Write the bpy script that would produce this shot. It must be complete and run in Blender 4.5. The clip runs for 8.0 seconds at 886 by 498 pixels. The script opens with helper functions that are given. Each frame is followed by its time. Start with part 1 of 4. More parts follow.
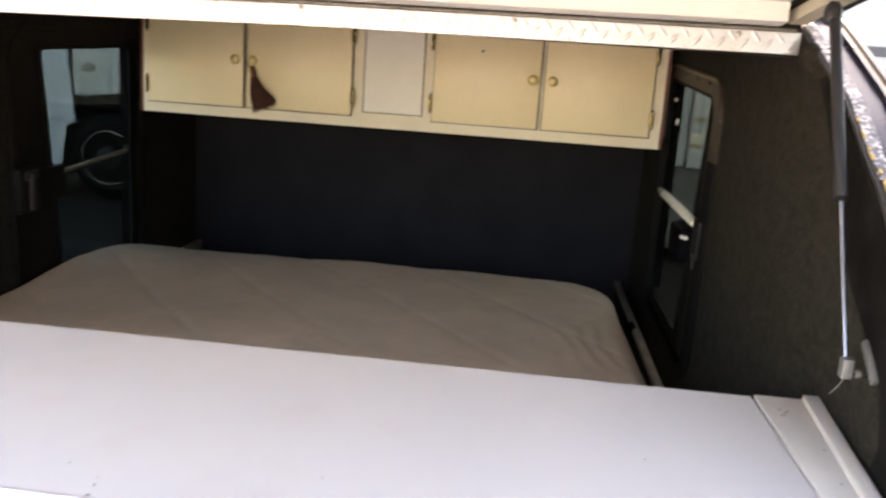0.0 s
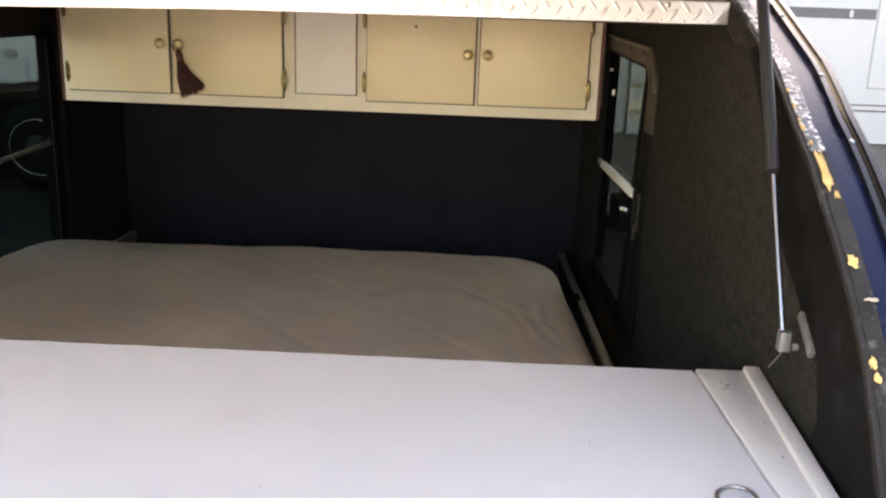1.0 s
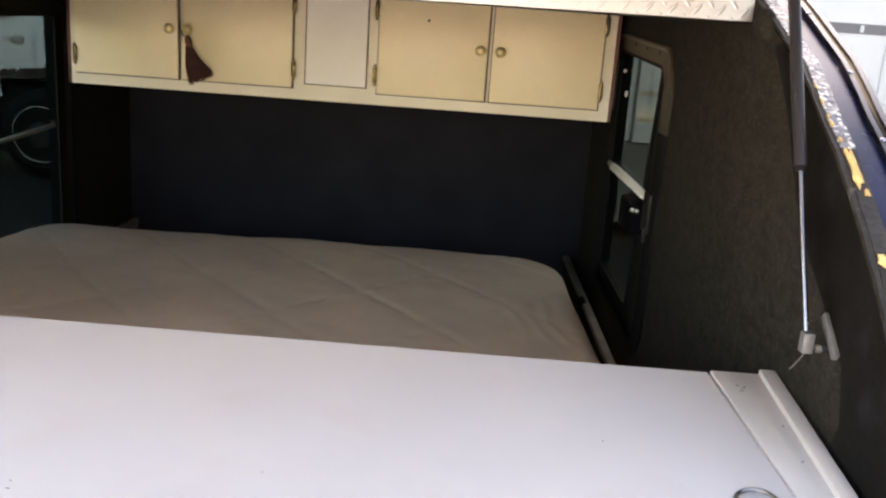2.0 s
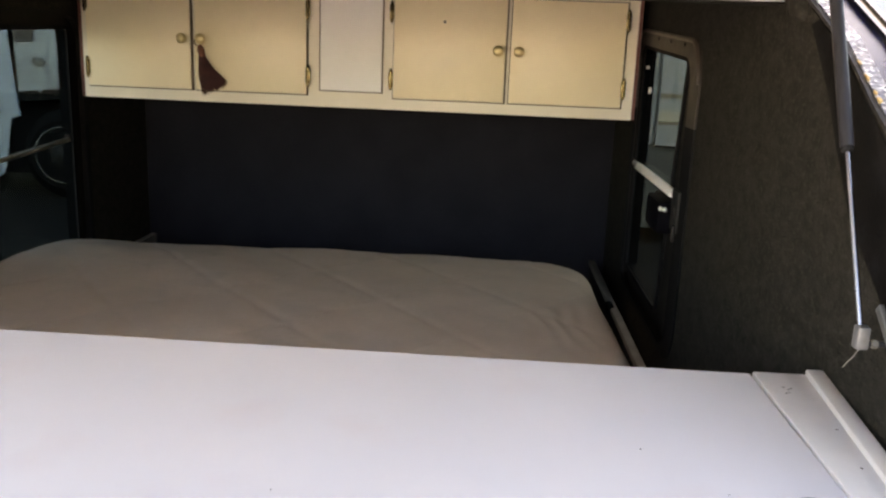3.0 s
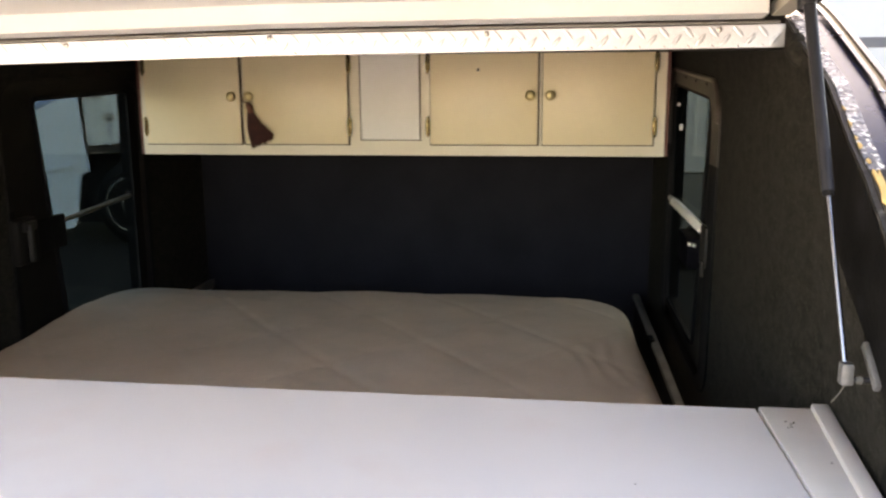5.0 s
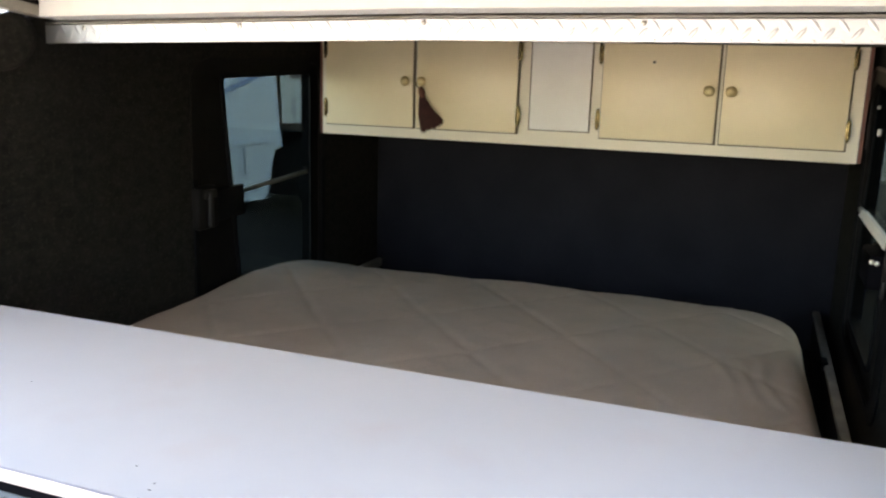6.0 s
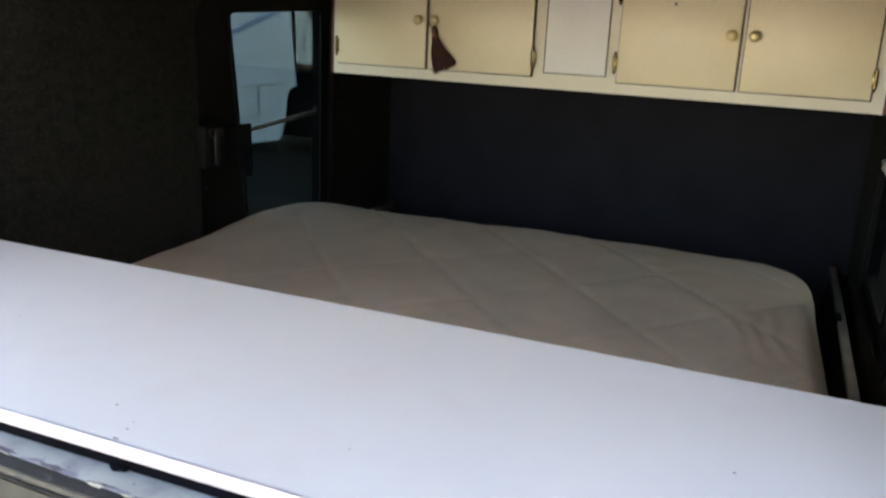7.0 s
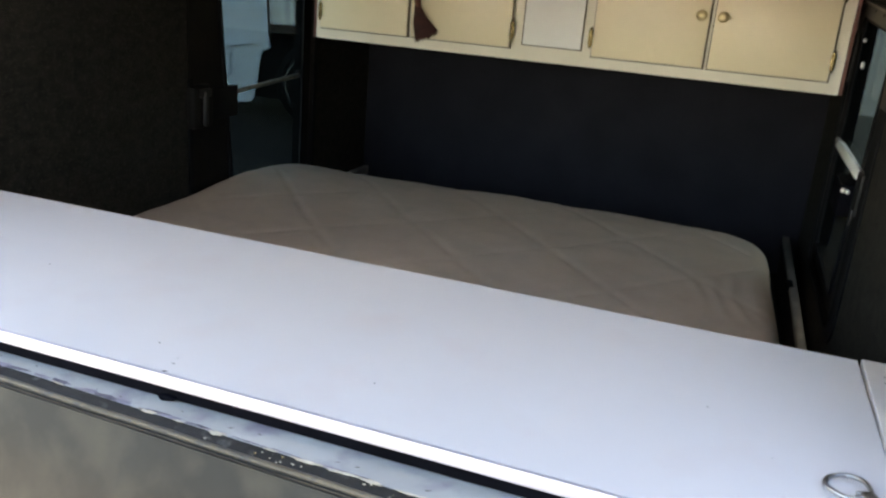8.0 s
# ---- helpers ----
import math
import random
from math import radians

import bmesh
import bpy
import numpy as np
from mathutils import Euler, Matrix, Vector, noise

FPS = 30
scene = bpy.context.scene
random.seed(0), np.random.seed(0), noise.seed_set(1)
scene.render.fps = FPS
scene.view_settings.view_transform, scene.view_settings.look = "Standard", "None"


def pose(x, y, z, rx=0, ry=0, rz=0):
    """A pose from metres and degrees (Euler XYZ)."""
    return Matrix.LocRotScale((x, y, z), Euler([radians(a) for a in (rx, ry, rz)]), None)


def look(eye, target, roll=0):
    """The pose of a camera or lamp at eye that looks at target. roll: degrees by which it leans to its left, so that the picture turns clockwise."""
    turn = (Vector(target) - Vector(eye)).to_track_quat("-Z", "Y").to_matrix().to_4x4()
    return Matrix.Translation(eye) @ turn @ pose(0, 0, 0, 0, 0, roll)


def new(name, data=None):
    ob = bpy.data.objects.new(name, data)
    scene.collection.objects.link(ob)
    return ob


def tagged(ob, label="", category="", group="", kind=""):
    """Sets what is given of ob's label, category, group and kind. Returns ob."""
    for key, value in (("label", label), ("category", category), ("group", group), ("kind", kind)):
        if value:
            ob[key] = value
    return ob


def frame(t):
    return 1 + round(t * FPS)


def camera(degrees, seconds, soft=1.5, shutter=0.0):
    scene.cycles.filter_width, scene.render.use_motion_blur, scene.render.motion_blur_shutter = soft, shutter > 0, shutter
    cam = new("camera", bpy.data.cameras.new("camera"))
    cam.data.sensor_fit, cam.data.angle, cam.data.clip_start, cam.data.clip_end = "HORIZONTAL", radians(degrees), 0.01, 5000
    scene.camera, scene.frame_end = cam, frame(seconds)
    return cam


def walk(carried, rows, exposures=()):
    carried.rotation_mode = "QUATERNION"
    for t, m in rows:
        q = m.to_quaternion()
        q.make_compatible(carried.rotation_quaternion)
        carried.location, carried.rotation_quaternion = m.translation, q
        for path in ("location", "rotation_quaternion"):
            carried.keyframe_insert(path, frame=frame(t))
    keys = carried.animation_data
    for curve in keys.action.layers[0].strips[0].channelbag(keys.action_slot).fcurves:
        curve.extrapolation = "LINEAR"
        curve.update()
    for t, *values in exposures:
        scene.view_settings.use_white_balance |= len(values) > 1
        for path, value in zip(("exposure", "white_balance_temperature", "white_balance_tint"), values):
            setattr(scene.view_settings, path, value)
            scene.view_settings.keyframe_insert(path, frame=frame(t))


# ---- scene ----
cam = camera(56.0, 8.0, soft=2.3, shutter=0.4)
PATH = [
    (0, (0.3599, -2.3053, 1.2982), (0.1907, -0.3623, 0.8560), 3.97),
    (0.5, (0.3699, -2.2775, 1.3190), (0.3368, -0.3223, 0.8993), 2.88),
    (1, (0.3732, -2.2753, 1.3115), (0.3310, -0.3390, 0.8124), 2.13),
    (1.5, (0.3643, -2.2725, 1.3013), (0.3287, -0.3378, 0.7956), 3.10),
    (1.7, (0.3597, -2.2662, 1.2943), (0.3280, -0.3293, 0.7972), 3.95),
    (2.8, (0.3558, -2.2097, 1.2638), (0.2734, -0.2696, 0.7850), 3.19),
    (3, (0.3613, -2.2001, 1.2568), (0.2633, -0.2569, 0.7938), 2.36),
    (3.5, (0.3499, -2.2022, 1.2530), (0.2439, -0.2485, 0.8382), 0.74),
    (4, (0.3577, -2.2116, 1.2566), (0.2301, -0.2528, 0.8733), -1.45),
    (4.2, (0.3598, -2.2309, 1.2748), (0.2367, -0.2728, 0.8866), -2.18),
    (5.3, (0.4631, -2.2574, 1.2933), (0.0779, -0.3338, 0.9042), 0.83),
    (5.5, (0.4829, -2.2488, 1.2952), (-0.0275, -0.3566, 0.8964), 1.04),
    (6, (0.4936, -2.2210, 1.2879), (-0.1856, -0.3861, 0.8730), 1.68),
    (6.5, (0.4897, -2.1829, 1.2753), (-0.2149, -0.3648, 0.8303), 2.45),
    (7, (0.5087, -2.1822, 1.2774), (-0.1981, -0.3912, 0.7363), 2.71),
    (7.5, (0.5306, -2.2220, 1.2834), (-0.1511, -0.4604, 0.6259), 2.66),
    (8, (0.4871, -2.2905, 1.2928), (-0.1088, -0.4823, 0.6802), 4.86),
]
walk(cam, [(t, look(eye, target, roll)) for t, eye, target, roll in PATH],
     [(0.0, 3.67, 9650, 20), (0.6, 3.61, 9650, 20), (4.2, 3.62, 9600, 20), (5.5, 3.64, 9250, 18), (6.0, 3.64, 8520, 14), (6.5, 3.58, 8350, 13), (8.0, 3.45, 8150, 12)])

# ---- world, sun, exposure ----
SUN_DIR = Vector((0.0, 0.72, 0.69)).normalized()
world = bpy.data.worlds.new("sky_world")
scene.world = world
world.use_nodes = True
wn = world.node_tree.nodes
sky = wn.new("ShaderNodeTexSky")
sky.sky_type = "NISHITA"
sky.sun_disc = False
sky.sun_elevation = math.asin(SUN_DIR.z)
sky.sun_rotation = math.atan2(SUN_DIR.x, SUN_DIR.y)
wn["Background"].inputs["Strength"].default_value = 0.12
world.node_tree.links.new(sky.outputs[0], wn["Background"].inputs["Color"])
sun = new("sun", bpy.data.lights.new("sun", "SUN"))
sun.data.energy, sun.data.angle, sun.data.color = 4.0, radians(0.5), (1.0, 0.95, 0.88)
sun.rotation_euler = (-SUN_DIR).to_track_quat("-Z", "Y").to_euler()


# ---- materials ----
def mat(name, base, rough=0.6, metal=0.0, vary=0.12, scale=6.0, fine=60.0, bump=0.0, bump_scale=200.0, second=None, coat=0.0, mask=(0.55, 0.7), spec=0.5, along=1.0):
    """Base colour with a broad and a fine variation, optional patches of a second colour, and relief."""
    m = bpy.data.materials.new(name)
    m.use_nodes = True
    n, l = m.node_tree.nodes, m.node_tree.links
    b = n["Principled BSDF"]
    co = n.new("ShaderNodeTexCoord")
    mp = n.new("ShaderNodeMapping")
    mp.inputs["Scale"].default_value = (1.0, along, 1.0)
    l.new(co.outputs["Object"], mp.inputs["Vector"])

    def tex(s, detail=4.0):
        t = n.new("ShaderNodeTexNoise")
        t.inputs["Scale"].default_value, t.inputs["Detail"].default_value = s, detail
        l.new(mp.outputs[0], t.inputs["Vector"])
        return t

    def mixc(fac, a, c):
        x = n.new("ShaderNodeMix")
        x.data_type = "RGBA"
        for sock, v in ((x.inputs[0], fac), (x.inputs[6], a), (x.inputs[7], c)):
            if hasattr(v, "is_linked"):
                l.new(v, sock)
            else:
                sock.default_value = v
        return x.outputs[2]

    def ramp(sock, lo, hi):
        r = n.new("ShaderNodeMapRange")
        r.inputs[1].default_value, r.inputs[2].default_value = lo, hi
        l.new(sock, r.inputs[0])
        return r.outputs[0]

    dark = tuple(c * (1 - vary) for c in base) + (1,)
    lite = tuple(min(1, c * (1 + vary)) for c in base) + (1,)
    broad, small = tex(scale), tex(fine)
    col = mixc(ramp(broad.outputs[0], 0.3, 0.7), dark, lite)
    col = mixc(ramp(small.outputs[0], 0.25, 0.75), mixc(0.5, col, dark), col)
    if second:
        col = mixc(ramp(tex(scale * 2.3, 8.0).outputs[0], *mask), col, tuple(second) + (1,))
    l.new(col, b.inputs["Base Color"])
    rr = n.new("ShaderNodeMapRange")
    rr.inputs[3].default_value, rr.inputs[4].default_value = max(0.03, rough - 0.08), min(1, rough + 0.08)
    l.new(tex(scale * 3).outputs[0], rr.inputs[0])
    l.new(rr.outputs[0], b.inputs["Roughness"])
    b.inputs["Metallic"].default_value = metal
    b.inputs["Coat Weight"].default_value = coat
    b.inputs["Specular IOR Level"].default_value = spec
    if bump:
        bp = n.new("ShaderNodeBump")
        bp.inputs["Strength"].default_value, bp.inputs["Distance"].default_value = bump, 0.002
        l.new(tex(bump_scale, 6.0).outputs[0], bp.inputs["Height"])
        l.new(bp.outputs[0], b.inputs["Normal"])
    return m


M = {
    "carpet_side": mat("carpet_side", (0.0244, 0.0223, 0.0191), 0.95, vary=0.38, scale=58, fine=300, bump=1.0, bump_scale=260, spec=0.10, second=(0.041, 0.040, 0.033), mask=(0.52, 0.76), along=0.7),
    "carpet_front": mat("carpet_front", (0.0192, 0.0186, 0.0238), 0.95, vary=0.18, scale=7, fine=150, bump=0.8, bump_scale=300, spec=0.12),
    "cream_paint": mat("cream_paint", (0.828, 0.708, 0.492), 0.36, vary=0.05, scale=5, fine=30, bump=0.12, bump_scale=90),
    "cream_frame": mat("cream_frame", (0.77, 0.70, 0.57), 0.45, vary=0.05, scale=6, fine=40, bump=0.12, bump_scale=90),
    "white_card": mat("white_card", (0.86, 0.84, 0.81), 0.7, vary=0.03, scale=8, fine=60),
    "brass": mat("brass", (0.84, 0.69, 0.40), 0.40, 0.85, vary=0.12, scale=30, fine=200),
    "old_brass": mat("old_brass", (0.17, 0.13, 0.065), 0.22, 1.0, vary=0.25, scale=60, fine=250),
    "red_wood": mat("red_wood", (0.13, 0.035, 0.025), 0.5, vary=0.3, scale=12, fine=90),
    "tassel": mat("tassel", (0.065, 0.018, 0.014), 0.75, vary=0.4, scale=60, fine=300),
    "tassel_head": mat("tassel_head", (0.17, 0.06, 0.035), 0.7, vary=0.4, scale=80, fine=300),
    "quilt": mat("quilt", (0.552, 0.436, 0.343), 0.9, vary=0.10, scale=5, fine=120, bump=0.5, bump_scale=330, second=(0.475, 0.392, 0.310), mask=(0.5, 0.75)),
    "laminate": mat("laminate", (0.675, 0.652, 0.662), 0.38, vary=0.025, scale=4, fine=25, second=(0.66, 0.61, 0.61), mask=(0.56, 0.80)),
    "white_trim": mat("white_trim", (0.66, 0.635, 0.63), 0.5, vary=0.06, scale=9, fine=60, bump=0.1, bump_scale=120),
    "alu": mat("alu", (0.555, 0.57, 0.61), 0.46, 1.0, vary=0.06, scale=14, fine=120),
    "alu_edge": mat("alu_edge", (0.53, 0.515, 0.58), 0.45, 0.6, vary=0.04, scale=14, fine=120),
    "old_alu": mat("old_alu", (0.19, 0.18, 0.165), 0.5, 0.5, vary=0.25, scale=20, fine=160, second=(0.12, 0.10, 0.07)),
    "flake_glint": mat("flake_glint", (0.09, 0.095, 0.12), 0.28, 0.0, spec=0.22, vary=0.6, scale=60, fine=260, bump=1.0, bump_scale=120, second=(0.70, 0.69, 0.66), mask=(0.53, 0.62)),
    "blue_paint": mat("blue_paint", (0.006, 0.010, 0.042), 0.26, spec=0.17, vary=0.25, scale=8, fine=70),
    # the paler second colour paints in cloudy reflections on the dark skin
    "body_paint_sheen": mat("body_paint_sheen", (0.0105, 0.0110, 0.0100), 0.40, 0.0, spec=0.22, vary=0.6, scale=7, fine=60, bump=0.35, bump_scale=11, second=(0.036, 0.033, 0.024), mask=(0.44, 0.70)),
    "sill_paint": mat("sill_paint", (0.44, 0.44, 0.42), 0.5, spec=0.3, vary=0.14, scale=9, fine=60, second=(0.22, 0.19, 0.24), mask=(0.52, 0.75)),
    "rubbed": mat("rubbed", (0.135, 0.125, 0.155), 0.6, spec=0.2, vary=0.4, scale=40, fine=200),
    "rubbed_light": mat("rubbed_light", (0.27, 0.25, 0.29), 0.6, spec=0.2, vary=0.35, scale=40, fine=200),
    "worn_edge": mat("worn_edge", (0.024, 0.0225, 0.0215), 0.6, spec=0.2, vary=0.4, scale=25, fine=200, bump=0.5, bump_scale=160, second=(0.13, 0.125, 0.12), mask=(0.60, 0.78)),
    "chip_wood": mat("chip_wood", (0.64, 0.44, 0.18), 0.8, vary=0.3, scale=60, fine=300),
    "chip_pale": mat("chip_pale", (0.52, 0.465, 0.375), 0.8, vary=0.25, scale=60, fine=300),
    "rubber": mat("rubber", (0.0105, 0.0105, 0.0115), 0.75, spec=0.06, vary=0.3, scale=20, fine=150),
    "recess_black": mat("recess_black", (0.0040, 0.0040, 0.0062), 0.7, spec=0.03, vary=0.3, scale=20, fine=150),
    "strut_black": mat("strut_black", (0.016, 0.016, 0.020), 0.4, spec=0.3, vary=0.2, scale=20, fine=150),
    "chrome": mat("chrome", (0.32, 0.32, 0.345), 0.22, 1.0, vary=0.04, scale=30, fine=150),
    "dull_steel": mat("dull_steel", (0.40, 0.39, 0.38), 0.36, 1.0, vary=0.2, scale=60, fine=250, second=(0.25, 0.20, 0.17), mask=(0.6, 0.75)),
    "door_black": mat("door_black", (0.0118, 0.0104, 0.0100), 0.55, spec=0.07, vary=0.3, scale=14, fine=120),
    "lining": mat("lining", (0.0082, 0.0078, 0.0078), 0.7, vary=0.5, scale=9, fine=150, spec=0.04, bump=0.3, bump_scale=200, second=(0.016, 0.016, 0.019), mask=(0.56, 0.82)),
    "ring_dim": mat("ring_dim", (0.18, 0.172, 0.155), 0.4, 0.6, vary=0.3, scale=30, fine=160),
    "steel_dim": mat("steel_dim", (0.15, 0.15, 0.155), 0.45, 0.3, vary=0.3, scale=40, fine=200),
    "lever_grey": mat("lever_grey", (0.013, 0.012, 0.013), 0.55, 0.2, vary=0.5, scale=60, fine=250),
    "door_trim": mat("door_trim", (0.024, 0.0175, 0.0145), 0.55, vary=0.2, scale=14, fine=120),
    "trim_bead_lit": mat("trim_bead_lit", (0.058, 0.043, 0.036), 0.4, vary=0.2, scale=14, fine=120),
    "rail_grey": mat("rail_grey", (0.33, 0.295, 0.265), 0.5, vary=0.25, scale=20, fine=150),
    "hatch_white": mat("hatch_white", (0.71, 0.71, 0.705), 0.55, vary=0.05, scale=4, fine=40, second=(0.68, 0.66, 0.62), mask=(0.62, 0.85)),
    "hatch_tan": mat("hatch_tan", (0.46, 0.425, 0.35), 0.55, vary=0.12, scale=12, fine=90),
    "dirt": mat("dirt", (0.10, 0.085, 0.075), 0.9, vary=0.3, scale=200, fine=600),
    "edge_brown": mat("edge_brown", (0.12, 0.085, 0.05), 0.6, vary=0.3, scale=30, fine=160),
    "bead": mat("bead", (0.105, 0.086, 0.058), 0.6, vary=0.4, scale=30, fine=160, bump=0.7, bump_scale=140, second=(0.045, 0.040, 0.037), mask=(0.48, 0.66)),
    "bar_alu": mat("bar_alu", (0.86, 0.84, 0.80), 0.40, 0.7, vary=0.05, scale=30, fine=150),
    "concrete": mat("concrete", (0.475, 0.455, 0.415), 0.9, vary=0.12, scale=0.6, fine=30, bump=0.4, bump_scale=60),
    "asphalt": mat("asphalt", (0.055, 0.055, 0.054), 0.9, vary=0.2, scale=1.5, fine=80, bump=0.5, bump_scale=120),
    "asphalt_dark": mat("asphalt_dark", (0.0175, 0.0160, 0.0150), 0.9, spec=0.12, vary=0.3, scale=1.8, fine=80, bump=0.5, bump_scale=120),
    "light_block_wall": mat("light_block_wall", (0.060, 0.056, 0.050), 0.9, vary=0.2, scale=1.5, fine=40, bump=0.4, bump_scale=60),
    "rv_white": mat("rv_white", (0.305, 0.325, 0.35), 0.35, vary=0.03, scale=1.5, fine=20),
    "van_white": mat("van_white", (0.66, 0.70, 0.73), 0.4, vary=0.04, scale=2, fine=20),
    "van_seam_shade": mat("van_seam_shade", (0.36, 0.40, 0.43), 0.5, vary=0.1, scale=6, fine=30),
    "van_grey": mat("van_grey", (0.50, 0.535, 0.545), 0.45, vary=0.05, scale=2, fine=20),
    "rv_grey": mat("rv_grey", (0.29, 0.31, 0.325), 0.4, vary=0.05, scale=2, fine=20),
    "underbody_dark": mat("underbody_dark", (0.018, 0.019, 0.020), 0.8, spec=0.1, vary=0.25, scale=3, fine=30),
    "rail_black": mat("rail_black", (0.0085, 0.0095, 0.012), 0.22, spec=0.30, vary=0.3, scale=20, fine=160, second=(0.018, 0.019, 0.023), mask=(0.6, 0.8)),
    "rv_dim": mat("rv_dim", (0.082, 0.084, 0.082), 0.7, vary=0.2, scale=3, fine=30),
    "rv_stripe": mat("rv_stripe", (0.035, 0.04, 0.06), 0.4, vary=0.15, scale=4, fine=30),
    "van_blue": mat("van_blue", (0.20, 0.30, 0.50), 0.4, vary=0.1, scale=4, fine=30),
    "lamp_dim": mat("lamp_dim", (0.27, 0.26, 0.235), 0.4, vary=0.2, scale=20, fine=80),
    "flap_brown": mat("flap_brown", (0.115, 0.095, 0.085), 0.7, vary=0.2, scale=20, fine=80),
    "rv_tan_line": mat("rv_tan_line", (0.20, 0.155, 0.10), 0.5, vary=0.1, scale=4, fine=30),
    "rv_cream": mat("rv_cream", (0.47, 0.44, 0.36), 0.5, vary=0.06, scale=3, fine=30),
    "black_paint": mat("black_paint", (0.012, 0.012, 0.013), 0.7, spec=0.1, vary=0.3, scale=6, fine=60),
    "tyre": mat("tyre", (0.010, 0.010, 0.010), 0.85, spec=0.1, vary=0.3, scale=20, fine=120, bump=0.4),
}


def glass_mat(name, tint):
    """Tinted pane: clear refraction-free glass with a faint mirror."""
    m = bpy.data.materials.new(name)
    m.use_nodes = True
    n, l = m.node_tree.nodes, m.node_tree.links
    n.remove(n["Principled BSDF"])
    tr = n.new("ShaderNodeBsdfTransparent")
    gl, mx = n.new("ShaderNodeBsdfGlossy"), n.new("ShaderNodeMixShader")
    tr.inputs[0].default_value = tint + (1,)
    gl.inputs["Roughness"].default_value = 0.02
    mx.inputs[0].default_value = 0.02
    l.new(tr.outputs[0], mx.inputs[1])
    l.new(gl.outputs[0], mx.inputs[2])
    l.new(mx.outputs[0], n["Material Output"].inputs[0])
    return m


M["tint"] = glass_mat("tinted_glass", (0.245, 0.300, 0.310))
M["tint_dark"] = glass_mat("dark_tinted_glass", (0.40, 0.42, 0.38))


# ---- builders ----
def finish(name, bm, material, smooth=False):
    bmesh.ops.recalc_face_normals(bm, faces=bm.faces)
    me = bpy.data.meshes.new(name)
    bm.to_mesh(me)
    bm.free()
    if smooth:
        me.shade_smooth()
        me.set_sharp_from_angle(angle=radians(38))
    me.materials.append(M[material])
    return new(name, me)


def part(name, bm, material, parent, label="", smooth=False):
    ob = finish(name, bm, material, smooth)
    ob.parent = parent
    if label:
        tagged(ob, label)
    return ob


def thing(name, label, category, at=(0, 0, 0), group="", kind=""):
    ob = new(name)
    ob.location = at
    ob.empty_display_size = 0.05
    return tagged(ob, label, category, group, kind)


def box(x0, x1, y0, y1, z0, z1, bevel=0.0, bm=None, seg=2):
    fresh = bmesh.new()
    bmesh.ops.create_cube(fresh, size=1)
    for v in fresh.verts:
        v.co = ((x0 + x1) / 2 + v.co.x * (x1 - x0), (y0 + y1) / 2 + v.co.y * (y1 - y0), (z0 + z1) / 2 + v.co.z * (z1 - z0))
    if bevel:
        bmesh.ops.bevel(fresh, geom=fresh.edges[:], offset=bevel, segments=seg, affect="EDGES", profile=0.5)
    if bm is None:
        return fresh
    return join(bm, fresh)


def join(bm, other):
    me = bpy.data.meshes.new("tmp")
    other.to_mesh(me)
    other.free()
    bm.from_mesh(me)
    bpy.data.meshes.remove(me)
    return bm


def lathe(profile, m, steps=20):
    """Turned shape from (radius, height) pairs, set by the pose m."""
    bm = bmesh.new()
    rings = []
    for r, h in profile:
        rings.append([bm.verts.new(m @ Vector((max(r, 1e-5) * math.cos(2 * math.pi * k / steps), max(r, 1e-5) * math.sin(2 * math.pi * k / steps), h))) for k in range(steps)])
    for a, b in zip(rings, rings[1:]):
        for k in range(steps):
            bm.faces.new((a[k], a[(k + 1) % steps], b[(k + 1) % steps], b[k]))
    bm.faces.new(rings[0][::-1])
    bm.faces.new(rings[-1])
    return bm


def rod(a, b, r, steps=14, r2=None):
    a, b = Vector(a), Vector(b)
    d = b - a
    m = Matrix.Translation(a) @ d.to_track_quat("Z", "Y").to_matrix().to_4x4()
    r2 = r if r2 is None else r2
    e = min(r, r2) * 0.25
    return lathe([(r - e, 0), (r, e), (r2, d.length - e), (r2 - e, d.length)], m, steps)


def tube(points, r, steps=10, closed=False):
    bm = bmesh.new()
    pts = [Vector(p) for p in points]
    n = len(pts)
    rings = []
    for i, p in enumerate(pts):
        d = (pts[(i + 1) % n] - pts[i - 1]) if closed else (pts[min(i + 1, n - 1)] - pts[max(i - 1, 0)])
        q = d.to_track_quat("Z", "Y")
        rings.append([bm.verts.new(p + q @ Vector((r * math.cos(2 * math.pi * k / steps), r * math.sin(2 * math.pi * k / steps), 0))) for k in range(steps)])
    for i in range(n if closed else n - 1):
        a, b = rings[i], rings[(i + 1) % n]
        best = min(range(steps), key=lambda s: sum((a[k].co - b[(k + s) % steps].co).length for k in (0, 3)))
        for k in range(steps):
            bm.faces.new((a[k], a[(k + 1) % steps], b[(k + 1 + best) % steps], b[(k + best) % steps]))
    if not closed:
        bm.faces.new(rings[0][::-1])
        bm.faces.new(rings[-1])
    return bm


def smooth_line(knots, per=6, closed=False):
    """Catmull-Rom line through 2D knots."""
    out, n = [], len(knots)
    for i in range(n if closed else n - 1):
        p = [Vector(knots[(i + k) % n] if closed else knots[min(max(i + k, 0), n - 1)]) for k in (-1, 0, 1, 2)]
        for s in range(per):
            t = s / per
            out.append(0.5 * (2 * p[1] + (p[2] - p[0]) * t + (2 * p[0] - 5 * p[1] + 4 * p[2] - p[3]) * t * t + (3 * p[1] - p[0] - 3 * p[2] + p[3]) * t ** 3))
    if not closed:
        out.append(Vector(knots[-1]))
    return out


